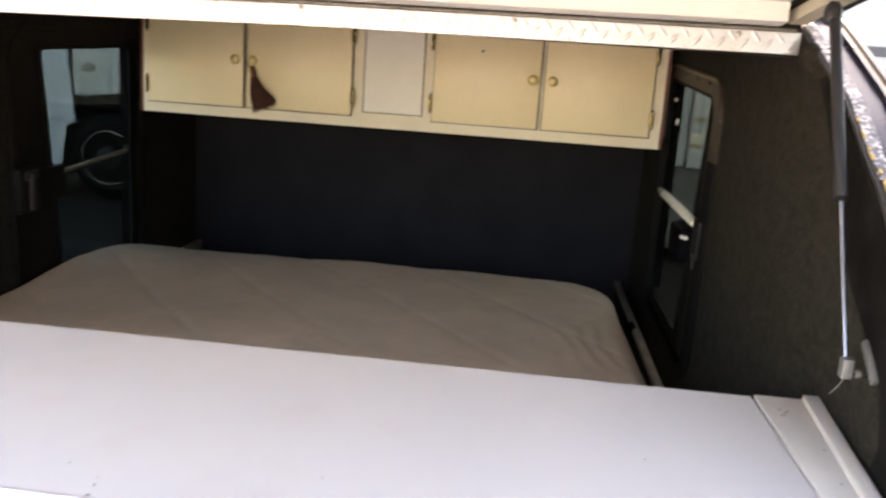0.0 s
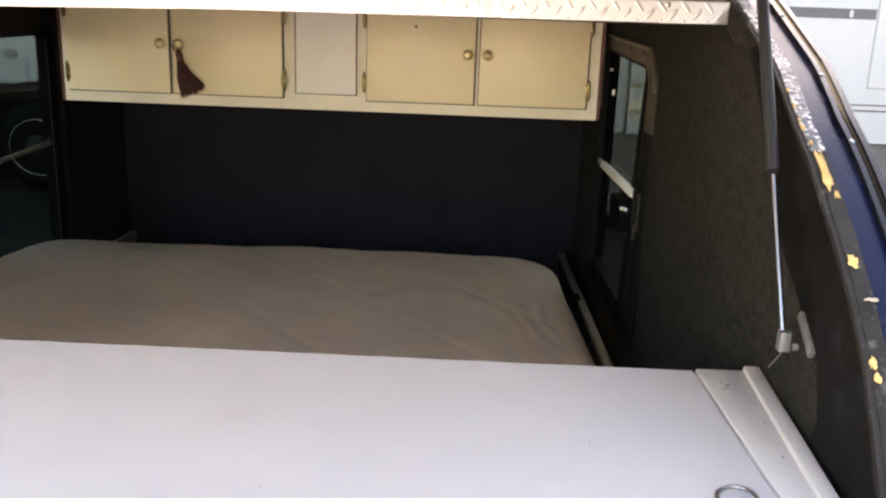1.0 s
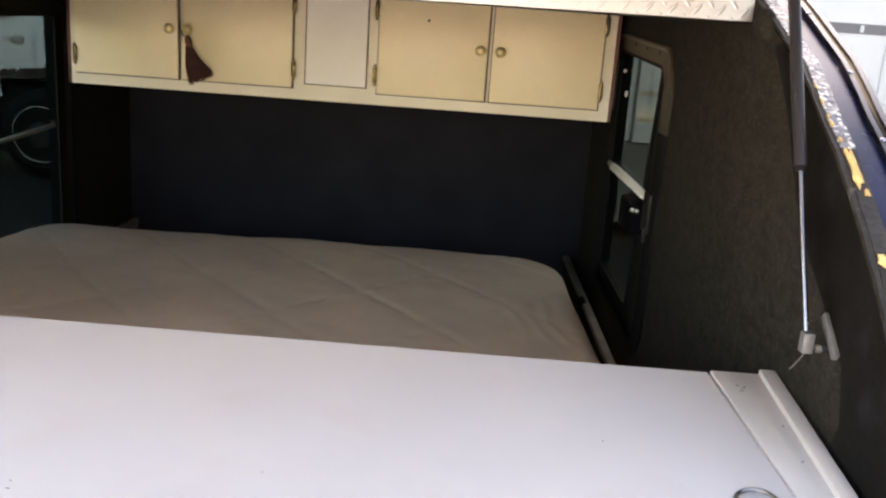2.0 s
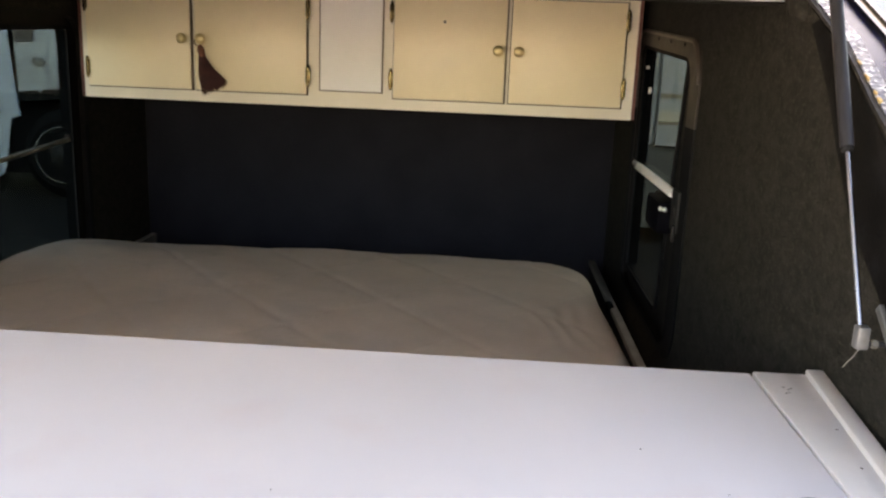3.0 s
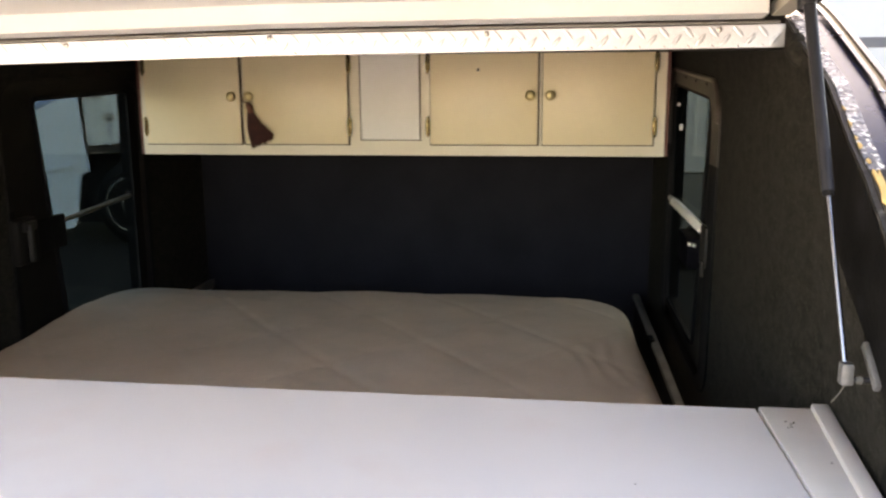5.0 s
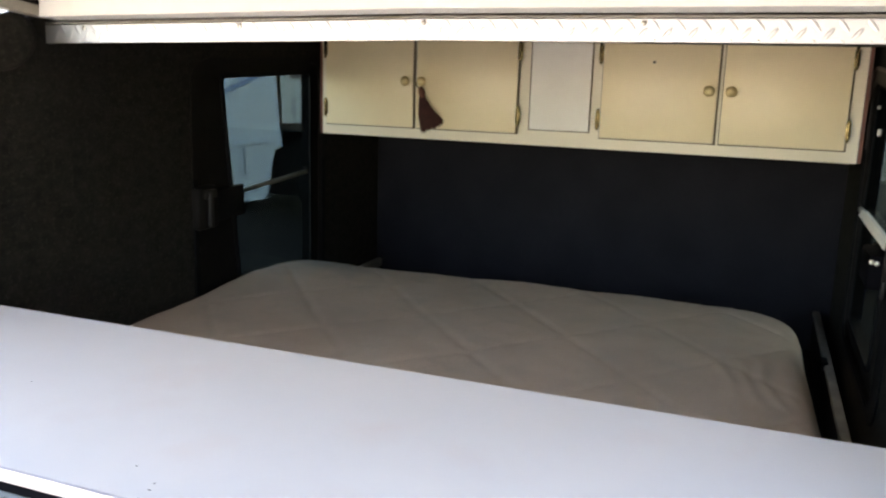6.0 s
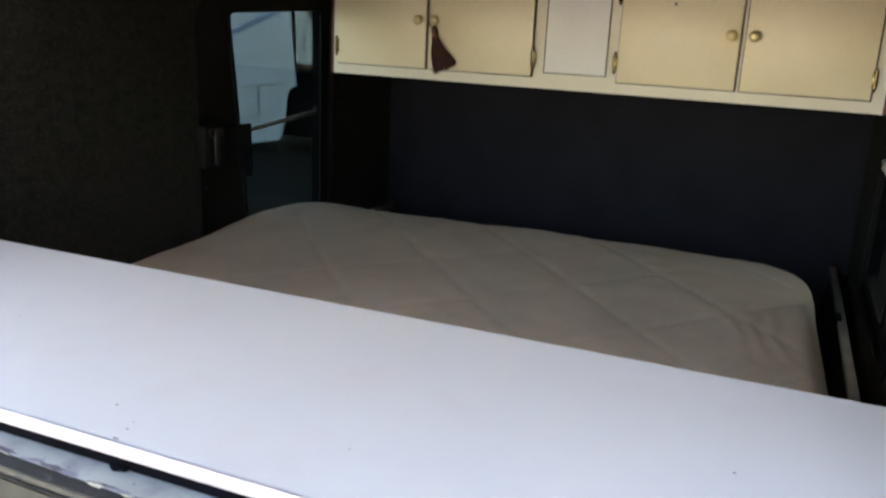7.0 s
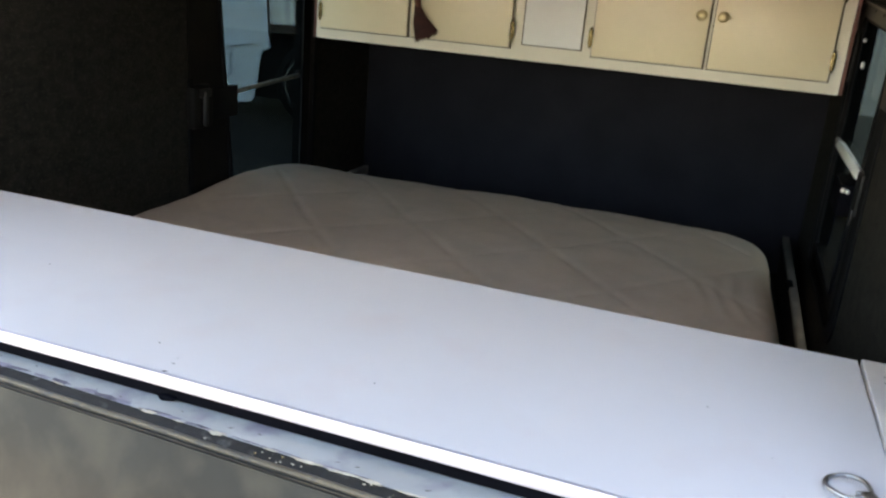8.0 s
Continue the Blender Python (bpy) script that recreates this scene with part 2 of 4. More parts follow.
def rounded_rect(y0, y1, z0, z1, r, seg=6):
    pts = []
    for cy, cz, a in ((y1 - r, z1 - r, 0), (y0 + r, z1 - r, 90), (y0 + r, z0 + r, 180), (y1 - r, z0 + r, 270)):
        for k in range(seg + 1):
            t = radians(a + 90 * k / seg)
            pts.append(Vector((cy + r * math.cos(t), cz + r * math.sin(t))))
    return pts


def grid_cut(bm, ys, zs):
    """Cuts a mesh along planes, so that it can be bent."""
    for co, no in [((0, y, 0), (0, 1, 0)) for y in ys] + [((0, 0, z), (0, 0, 1)) for z in zs]:
        bmesh.ops.bisect_plane(bm, geom=bm.verts[:] + bm.edges[:] + bm.faces[:], plane_co=co, plane_no=no)
    return bm


def sag(bm):
    """The roof edge hangs a little lower on one side."""
    grid_cut_x = [((x, 0, 0), (1, 0, 0)) for x in (-0.36, 0.0, 0.36)]
    for co, no in grid_cut_x:
        bmesh.ops.bisect_plane(bm, geom=bm.verts[:] + bm.edges[:] + bm.faces[:], plane_co=co, plane_no=no)
    for v in bm.verts:
        v.co.z += 0.006 * v.co.x if v.co.x > 0 else 0.021 * v.co.x
    return bm


def plate(outer, holes, x0, x1):
    """A slab between x0 and x1 with an outline in (y, z) and openings through it."""
    bm = bmesh.new()
    edges = []
    for loop in (outer, *holes):
        vs = [bm.verts.new((x0, p[0], p[1])) for p in loop]
        edges += [bm.edges.new((vs[i], vs[(i + 1) % len(vs)])) for i in range(len(vs))]
    bmesh.ops.triangle_fill(bm, edges=edges, use_beauty=True)
    g = bmesh.ops.extrude_face_region(bm, geom=bm.faces[:])
    bmesh.ops.translate(bm, verts=[v for v in g["geom"] if isinstance(v, bmesh.types.BMVert)], vec=(x1 - x0, 0, 0))
    return bm


def strip(line, x0, x1, lo, hi, ripple=0.0):
    """A band between x0 and x1 that follows a line in (y, z), from lo to hi metres outside it."""
    bm = bmesh.new()
    prev = None
    n = len(line)
    for i, p in enumerate(line):
        d = (line[min(i + 1, n - 1)] - line[max(i - 1, 0)]).normalized()
        nrm = Vector((d.y, -d.x))
        w = ripple * noise.noise(Vector((p.x * 40, p.y * 40, x0))) if ripple else 0
        vs = [bm.verts.new((x, p.x + nrm.x * (o + w), p.y + nrm.y * (o + w))) for x, o in ((x0, lo), (x1, lo), (x1, hi), (x0, hi))]
        if prev:
            for k in range(4):
                bm.faces.new((prev[k], prev[(k + 1) % 4], vs[(k + 1) % 4], vs[k]))
        else:
            bm.faces.new(vs[::-1])
        prev = vs
    bm.faces.new(prev)
    return bm


def draw_in(y, z):
    k = min(1.0, max(0.0, (z - 0.90) / 0.2))
    return k * min(0.012, 0.10 * max(0.0, -1.20 - y)) + (1 - k) * (0.075 * max(0.0, -1.28 - y) - 0.012 * min(1.0, max(0.0, (-1.15 - y) / 0.1)))


def taper(bm):
    """The side walls draw in towards the rear."""
    for v in bm.verts:
        v.co.x -= (1 if v.co.x > 0 else -1) * draw_in(v.co.y, v.co.z)
    return bm


def slant(points, z_hi, z_lo, shift):
    """Leans the near side of an outline in (y, z): the opening narrows downwards."""
    y0, y1 = min(p[0] for p in points), max(p[0] for p in points)
    return [Vector((p[0] + shift * (z_hi - p[1]) / (z_hi - z_lo) * (y1 - p[0]) / (y1 - y0), p[1])) for p in points]


def bow(bm):
    """The lower rear panel runs a little askew to the counter."""
    for x in (-0.33, -0.15, 0.0, 0.15, 0.39):
        bmesh.ops.bisect_plane(bm, geom=bm.verts[:] + bm.edges[:] + bm.faces[:], plane_co=(x, 0, 0), plane_no=(1, 0, 0))
    for v in bm.verts:
        v.co.y -= 0.045 * max(-0.36, min(0.36, v.co.x - 0.03))
    return bm


def blot(cx, cy, z, length, width, turn, seed, thick=0.0006, m=None):
    """A small ragged patch lying on a surface."""
    rng = random.Random(seed)
    bm = bmesh.new()
    k = 18
    ring = []
    for i in range(k):
        a = 2 * math.pi * i / k
        s = rng.uniform(0.4, 1.0)
        ring.append(Vector((length / 2 * s * math.cos(a), width / 2 * s * math.sin(a), 0)))
    base = m if m is not None else Matrix.Translation((cx, cy, z)) @ Matrix.Rotation(radians(turn), 4, "Z")
    lo = [bm.verts.new(base @ p) for p in ring]
    hi = [bm.verts.new(base @ (p * 0.9 + Vector((0, 0, thick)))) for p in ring]
    for i in range(k):
        bm.faces.new((lo[i], lo[(i + 1) % k], hi[(i + 1) % k], hi[i]))
    bm.faces.new(hi)
    bm.faces.new(lo[::-1])
    return bm


# ---- trailer shell ----
WX = 0.75            # inside half width
REAR = [(-0.62, 1.462), (-0.80, 1.432), (-0.90, 1.405), (-0.992, 1.374), (-1.139, 1.311), (-1.279, 1.248), (-1.38, 1.190), (-1.487, 1.109),
        (-1.560, 1.035), (-1.622, 0.95), (-1.675, 0.86), (-1.715, 0.72), (-1.735, 0.56), (-1.70, 0.40)]
FRONT = [(0.60, 0.40), (0.68, 0.60), (0.70, 0.82), (0.66, 1.06), (0.56, 1.26), (0.40, 1.40), (0.18, 1.475), (-0.10, 1.50), (-0.40, 1.49)]
rear_line = smooth_line(REAR, 8)
hull = rear_line + smooth_line(FRONT, 6)
DOOR = (-0.585, 0.050, 0.65, 1.318)
HOLES = {}
for side in (-1, 1):
    # the far post of one door stands behind the cabinet; the tops slope to the rear
    y1 = 0.050 if side < 0 else 0.092
    HOLES[side] = (DOOR[0], y1, DOOR[2], DOOR[3] + (0.0 if side < 0 else 0.012)), (0.030 if side < 0 else 0.058)


def slope_top(points, side):
    """Lowers the upper part of a door outline towards the rear."""
    (y0, y1, z0, z1), k = HOLES[side]
    return [Vector((p[0], p[1] - k * (y1 - p[0]) * min(1.0, max(0.0, (p[1] - 0.95) / 0.3)))) for p in points]


for side, name in ((-1, "wall_left"), (1, "wall_right")):
    w = finish(name, taper(grid_cut(plate(hull, [slope_top(rounded_rect(*HOLES[side][0], 0.075), side)], side * WX, side * (WX + 0.035)), (-1.15, -1.20, -1.25, -1.28, -1.35, -1.45, -1.55), (0.90, 0.95, 1.0, 1.05, 1.10))), "carpet_side")
    tagged(w, "dark carpeted side wall with a curved rear edge", "wall", kind="structure")
wf = finish("wall_front", box(-WX, WX, 0.45, 0.475, 0.47, 1.43), "carpet_front")
tagged(wf, "black carpeted front wall", "wall", kind="structure")
fl = finish("floor", box(-WX, WX, -1.62, 0.60, 0.45, 0.49), "carpet_front")
tagged(fl, "dark carpeted trailer floor", "floor", kind="structure")
top_line = [p for p in smooth_line(FRONT, 6) if p.y > 1.2] + [Vector((-0.55, 1.472)), Vector((-0.80, 1.432)), Vector((-0.995, 1.398))]
ce = finish("ceiling", strip(top_line, -WX, WX, -0.03, -0.004), "carpet_side")
tagged(ce, "dark carpeted curved trailer ceiling", "ceiling", kind="structure")
roof_line = smooth_line(FRONT, 6) + [Vector((-0.55, 1.478)), Vector((-0.80, 1.443)), Vector((-0.925, 1.413))]
rf = finish("roof", strip(roof_line, -0.806, 0.806, 0.002, 0.010), "blue_paint", True)
tagged(rf, "dark blue curved outer roof skin", "roof", kind="structure")
for side in (-1, 1):
    bm = taper(grid_cut(plate(hull, [slope_top(rounded_rect(*HOLES[side][0], 0.075), side)], side * (WX + 0.0355), side * (WX + 0.0405)), (-1.15, -1.20, -1.25, -1.28, -1.35, -1.45, -1.55), (0.90, 0.95, 1.0, 1.05, 1.10)))
    sk = finish("side_skin", bm, "blue_paint")
    tagged(sk, "dark blue painted outer side skin", "wall", kind="structure")
nose = finish("wall_nose", strip([p for p in smooth_line(FRONT, 6) if p.y < 1.25], -WX, WX, -0.025, -0.003), "blue_paint")
tagged(nose, "dark blue curved front skin", "wall", kind="structure")


# ---- hull edge, both sides ----
edge_line = [p for p in rear_line if -1.72 < p.x < -0.88]
for side in (-1, 1):
    def sx(a):
        return side * a
    e = thing("hull_edge", "worn dark blue hull edge with metal moulding and chipped paint", "trim", kind="structure")
    upper = [p for p in edge_line if p.x > -1.372]
    lower = [p for p in edge_line if p.x < -1.360]
    part("edge_board", taper(strip(edge_line, sx(0.751), sx(0.757), 0.0005, 0.005, 0.002)), "worn_edge", e, "ragged dark carpet edge")
    # peeling band split: sun glints are painted into the upper part only
    part("flake_glint_band", taper(strip(upper, sx(0.757), sx(0.773), 0.0005, 0.0065, 0.0015)), "flake_glint", e, "peeling paint band with sun glints painted silvery")
    part("lower_dark_band", taper(strip(lower, sx(0.757), sx(0.773), 0.0005, 0.0062, 0.0012)), "worn_edge", e, "dark worn lower band, without painted glints")
    part("blue_band", taper(strip(edge_line, sx(0.772), sx(0.800), -0.03, 0.003)), "blue_paint", e, "glossy dark blue painted band")
    part("inner_rail", taper(strip(edge_line, sx(0.800), sx(0.806), -0.03, 0.010)), "rail_black", e, "dark glossy moulding rail")
    part("rubber_insert", taper(strip(edge_line, sx(0.806), sx(0.813), -0.03, 0.006)), "rubber", e, "black rubber insert")
    part("outer_rail", taper(strip(edge_line, sx(0.813), sx(0.820), -0.03, 0.011)), "rail_black", e, "dark glossy moulding rail")
    for i in range(4, len(edge_line) - 1, 9):
        p, q = edge_line[i], edge_line[i + 1]
        d = (q - p).normalized()
        at = Vector((sx(0.803 - draw_in(p.x, p.y)), p.x + d.y * 0.010, p.y - d.x * 0.010))
        nr = Vector((0, d.y, -d.x))
        m = Matrix.Translation(at) @ nr.to_track_quat("Z", "Y").to_matrix().to_4x4()
        part("screw", lathe([(0.0034, -0.001), (0.0034, 0.0008), (0.002, 0.0018), (0.0004, 0.0021)], m, 10), "chrome", e, "bright round screw head", True)
    chips = ((-1.394, 0.070, 0.015, 0.763), (-1.424, 0.016, 0.008, 0.767), (-1.412, 0.012, 0.006, 0.765), (-1.482, 0.021, 0.012, 0.762), (-1.518, 0.006, 0.016, 0.769),
             (-1.560, 0.015, 0.009, 0.758), (-1.571, 0.013, 0.008, 0.760), (-1.335, 0.014, 0.006, 0.758), (-1.350, 0.012, 0.005, 0.760), (-1.300, 0.018, 0.005, 0.757), (-1.318, 0.010, 0.004, 0.758), (-1.270, 0.014, 0.004, 0.756))
    for i, (yy, ln, wd, ex) in enumerate(chips):
        k = min(range(len(edge_line) - 1), key=lambda j: abs(edge_line[j].x - yy))
        p, q = edge_line[k], edge_line[k + 1]
        d = (q - p).normalized()
        nr = Vector((0, d.y, -d.x))
        xa = Vector((0, d.x, d.y))
        rot = Matrix((xa, nr.cross(xa), nr)).transposed().to_4x4()
        m = Matrix.Translation((sx(ex - draw_in(p.x, p.y)), p.x + nr.y * 0.0068, p.y + nr.z * 0.0068)) @ rot
        part("paint_chip", blot(0, 0, 0, ln, wd, 0, 30 + i, 0.0015, m), "chip_pale" if i == 4 else "chip_wood", e, "bare orange-yellow wood where paint chipped")


    # bare dark lining between the carpet's edge and the hull edge
    seam = [(-1.115, 1.306), (-1.180, 1.242), (-1.241, 1.183), (-1.341, 1.096), (-1.412, 1.043), (-1.470, 0.998), (-1.485, 0.945), (-1.455, 0.870), (-1.430, 0.72)]
    rim_in = [(p.x, p.y) for p in rear_line if -1.720 < p.x < -1.125 and p.y > 0.70][::-1]
    ln_bm = grid_cut(plate([Vector(p) for p in seam + rim_in], [], sx(0.7485), sx(0.7498)), (-1.20, -1.25, -1.30, -1.35, -1.45), (0.95, 1.0, 1.05, 1.10))
    part("lining", taper(ln_bm), "lining", e, "bare dark lining strip beside the carpet")
    # the pad is fuller on one side
    pad_at, pad_size = ((-1.056, 1.333), (0.017, 0.040, 0.020)) if side > 0 else ((-1.085, 1.318), (0.026, 0.068, 0.048))
    pad = bmesh.new()
    bmesh.ops.create_uvsphere(pad, u_segments=24, v_segments=14, radius=1, matrix=Matrix.Translation((sx(0.755), *pad_at)) @ Matrix.Rotation(radians(24), 4, "X") @ Matrix.Diagonal(pad_size + (1,)))
    part("corner_pad", pad, "carpet_side", e, "rounded carpeted corner pad", True)

# ---- side doors ----
to_back = Vector((0, -1, 0)).to_track_quat("Z", "Y").to_matrix().to_4x4()


def side_door(side, name, label):
    def sx(a):
        return side * a
    y0, y1, z0, z1 = HOLES[side][0]
    # the less lit left ring has its shade put into a black colour
    ringm, ringl = ("door_trim", "brown plastic trim ring") if side > 0 else ("door_black", "plastic trim ring, its shade put in as black")
    gy, gy1, gz, lean = (-0.448, -0.012, 1.276, 0.066) if side < 0 else (-0.428, 0.070, 1.288, 0.085)
    d = thing(name, label, "door", kind="structure")

    def loop(a0, a1, b0, b1, rad):
        return slope_top(rounded_rect(a0, a1, b0, b1, rad), side)

    def pane_loop(a0, a1, b0, b1, rad):
        return slope_top(slant(rounded_rect(a0, a1, b0, b1, rad), 1.262, 0.70, lean), side)
    # trim ring round the opening, standing a little into the room, darker below the cut; on one door it is broad above
    # and at the near side
    near, over, cut = (0.012, 0.012, 1.02) if side < 0 else (0.070, 0.034, 1.13)
    for upper in (True, False):
        bm = plate(loop(y0 - 0.005, y1 + 0.005, z0 - 0.005, z1 + 0.005, 0.080), [loop(y0 + near, y1 - 0.012, z0 + 0.012, z1 - over, 0.055)], sx(WX - 0.0045), sx(WX - 0.0005))
        bmesh.ops.bisect_plane(bm, geom=bm.verts[:] + bm.edges[:] + bm.faces[:], plane_co=(0, 0, cut), plane_no=(0, 0, 1), clear_inner=upper, clear_outer=not upper)
        bmesh.ops.holes_fill(bm, edges=[g for g in bm.edges if g.is_boundary])
        part("trim_ring", bm, ringm if upper else "rubber", d, ringl if upper else "black lower part of the trim ring")
    if side > 0:
        lip_line = [Vector((sx(WX - 0.006), p[0], p[1])) for p in loop(y0 - 0.001, y1 + 0.001, z0, z1 + 0.001, 0.078) if p[1] > cut]
        lip_line.sort(key=lambda p: math.atan2(p.z - 1.15, p.y + 0.25))
        # lighter brown than the ring, to paint the highlight along its rim
        part("ring_bead", tube(lip_line, 0.0050, 8), "trim_bead_lit", d, "rounded brown outer bead, highlight put into its colour", True)
    part("reveal", plate(loop(y0 - 0.001, y1 + 0.001, z0 - 0.001, z1 + 0.001, 0.075), [loop(y0 + 0.010, y1 - 0.010, z0 + 0.010, z1 - 0.010, 0.066)], sx(WX + 0.001), sx(WX + 0.030)), "door_black", d)
    leaf = part("door_leaf", plate(loop(y0 + 0.0085, y1 - 0.0085, z0 + 0.0085, z1 - 0.0085, 0.066), [pane_loop(gy, gy1, 0.700, gz, 0.014)], sx(WX + 0.012), sx(WX + 0.034)), "door_black", d, "black door leaf")
    part("gasket", plate(pane_loop(gy - 0.008, gy1 + 0.008, 0.692, gz + 0.008, 0.020), [pane_loop(gy + 0.003, gy1 - 0.003, 0.703, gz - 0.003, 0.012)], sx(WX + 0.006), sx(WX + 0.0355)), "rubber", leaf)
    pane = part("pane", plate(pane_loop(gy - 0.0015, gy1 + 0.0015, 0.6985, gz + 0.0015, 0.013), [], sx(WX + 0.0095), sx(WX + 0.0125)), "tint" if side < 0 else "tint_dark", leaf, "tinted window pane")
    pane.visible_shadow = False
    if side > 0:
        # bar with its glare put in as white, face turned a little upwards, the latch box under its near end
        bar = box(-0.009, 0.009, -0.470, -0.030, -0.009, 0.009, 0.002)
        bmesh.ops.transform(bar, verts=bar.verts, matrix=Matrix.Translation((WX - 0.001, 0, 0.986)) @ Matrix.Rotation(radians(28), 4, "Y"))
        part("cross_bar", bar, "white_card", leaf, "cross bar, its glare put in as white", True)
        part("bar_foot", box(WX - 0.006, WX + 0.004, -0.030, 0.045, 0.980, 0.994, 0.004), "rail_grey", leaf, "grey bar foot", True)
        part("latch_case", box(WX - 0.034, WX + 0.0115, -0.478, -0.350, 0.902, 0.970, 0.007), "recess_black", leaf, "black latch case", True)
        part("latch_plate", box(WX - 0.008, WX + 0.0115, -0.345, -0.300, 0.905, 0.968, 0.004), "door_black", leaf, "black latch plate", True)
        lever = box(WX - 0.010, WX - 0.003, -0.545, -0.484, 0.918, 1.002, 0.004)
        join(lever, box(WX - 0.016, WX - 0.009, -0.545, -0.532, 0.900, 0.935, 0.003))
        part("latch_lever", lever, "lever_grey", leaf, "worn dark metal latch lever", True)
        for xx, zz in ((WX - 0.029, 0.957), (WX - 0.020, 0.955)):
            m = Matrix.Translation((xx, -0.478, zz)) @ to_back
            part("latch_pin", lathe([(0.0045, -0.003), (0.0050, 0.003), (0.0035, 0.006), (0.001, 0.007)], m, 12), "bar_alu", leaf, "shiny latch pin", True)
        for yy, zz, hh in ((0.010, 1.236, 0.004), (-0.050, 1.180, 0.008)):
            part("strike_bolt", box(WX + 0.002, WX + 0.0094, yy - 0.003, yy + 0.003, zz - hh, zz + hh, 0.0015), "dull_steel", leaf, "small bright bolt", True)
    else:
        bar = rod((-WX - 0.002, -0.385, 0.970), (-WX - 0.002, -0.046, 0.9885), 0.0058, 14)
        part("cross_bar", bar, "old_alu", leaf, "dull metal cross bar", True)
        part("bar_bracket", box(-WX - 0.014, -WX + 0.004, -0.052, -0.040, 0.984, 1.002, 0.004), "door_black", leaf, "", True)
        part("latch_plate", box(-WX - 0.0115, -WX + 0.004, -0.512, -0.378, 0.908, 0.988, 0.004), "rubber", leaf, "black latch plate", True)
        part("latch_case", box(-WX - 0.0115, -WX + 0.022, -0.592, -0.5125, 0.898, 1.003, 0.010), "door_black", leaf, "black latch case", True)
        lever = box(-WX + 0.0225, -WX + 0.034, -0.566, -0.548, 0.905, 0.990, 0.006)
        join(lever, box(-WX + 0.0225, -WX + 0.030, -0.580, -0.530, 0.975, 0.996, 0.006))
        part("latch_lever", lever, "lever_grey", leaf, "worn dark metal latch lever", True)
    for yy, zz in ((-0.555, 0.847), (-0.572, 1.07)):
        m = Matrix.Translation((sx(WX + 0.012), yy, zz)) @ Vector((-side, 0, 0)).to_track_quat("Z", "Y").to_matrix().to_4x4()
        part("screw", lathe([(0.005, -0.002), (0.005, 0.001), (0.002, 0.003), (0.0005, 0.003)], m, 10), "chrome", leaf, "", True)
    for yy in (-0.16, -0.30, -0.44):
        m = Matrix.Translation((sx(WX - 0.0045), yy, z1 - 0.012 * (side > 0) + 0.001 - HOLES[side][1] * (y1 - yy))) @ Vector((-side, 0, 0)).to_track_quat("Z", "Y").to_matrix().to_4x4()
        part("trim_screw", lathe([(0.004, -0.002), (0.004, 0.001), (0.0015, 0.002), (0.0005, 0.002)], m, 8), "rubber", d, "", True)
    return d


side_door(-1, "door_1", "black closed side door with tinted window and crossbar")
side_door(1, "door_2", "black closed side door with tinted window and bright crossbar")

# ---- roof tread plate at the hatch opening ----
PY, PZ0, PZ1 = -1.0, 1.335, 1.367
tp = thing("tread_plate", "bright aluminium tread plate strip across the roof edge", "trim", kind="structure")
part("header", box(-WX, WX, PY + 0.004, PY + 0.05, PZ0 + 0.002, 1.400), "door_black", tp, "dark wooden header beam")
part("sheet", sag(box(-WX, WX, PY, PY + 0.0035, PZ0, PZ1, 0.0008)), "alu", tp)
bm = bmesh.new()
x = -WX + 0.008
while x < WX - 0.01:
    for dx, dz, t, a, w in ((0.0, 0.0235, -50, 0.0115, 0.0031), (0.017, 0.0120, 52, 0.0110, 0.0031), (0.0, 0.0020, -50, 0.0030, 0.0022)):
        m = Matrix.Translation((x + dx, PY - 0.0002, PZ0 + dz)) @ Matrix.Rotation(radians(90), 4, "X") @ Matrix.Rotation(radians(t), 4, "Z") @ Matrix.Diagonal((a, w, 0.0007, 1))
        bmesh.ops.create_uvsphere(bm, u_segments=10, v_segments=6, radius=1, matrix=m)
    x += 0.034
part("treads", sag(bm), "alu", tp, "raised lozenge treads", True)
for i in range(5):
    xx = -0.66 + i * 0.33
    m = Matrix.Translation((xx, PY - 0.0005, PZ1 - 0.006 + (0.006 if xx > 0 else 0.021) * xx)) @ Vector((0, -1, 0)).to_track_quat("Z", "Y").to_matrix().to_4x4()
    part("screw", lathe([(0.0042, -0.001), (0.0042, 0.001), (0.002, 0.0022), (0.0004, 0.0022)], m, 10), "dull_steel", tp, "", True)

# ---- open hatch ----
HATCH = [(-1.008, 1.384), (-1.16, 1.402), (-1.36, 1.418), (-1.56, 1.422), (-1.72, 1.408), (-1.85, 1.382)]
hl = smooth_line(HATCH, 6)
hh = thing("hatch", "open rear hatch with cream inside panel, above the counter", "hatch")
part("outer_skin", sag(strip(hl, -0.80, 0.80, 0.027, 0.036)), "blue_paint", hh, "dark blue outer skin")
part("inner_panel", sag(strip(hl, -0.715, 0.715, 0.018, 0.0265)), "hatch_white", hh, "cream-white inside panel")
part("hinge_frame", sag(strip([p for p in hl if p.x > -1.05], -0.715, 0.715, -0.010, 0.0175)), "hatch_white", hh, "white hinge-side frame bar")
part("edge_frame", sag(strip([p for p in hl if p.x < -1.80], -0.715, 0.715, 0.0, 0.0175)), "hatch_white", hh, "white lower frame bar")
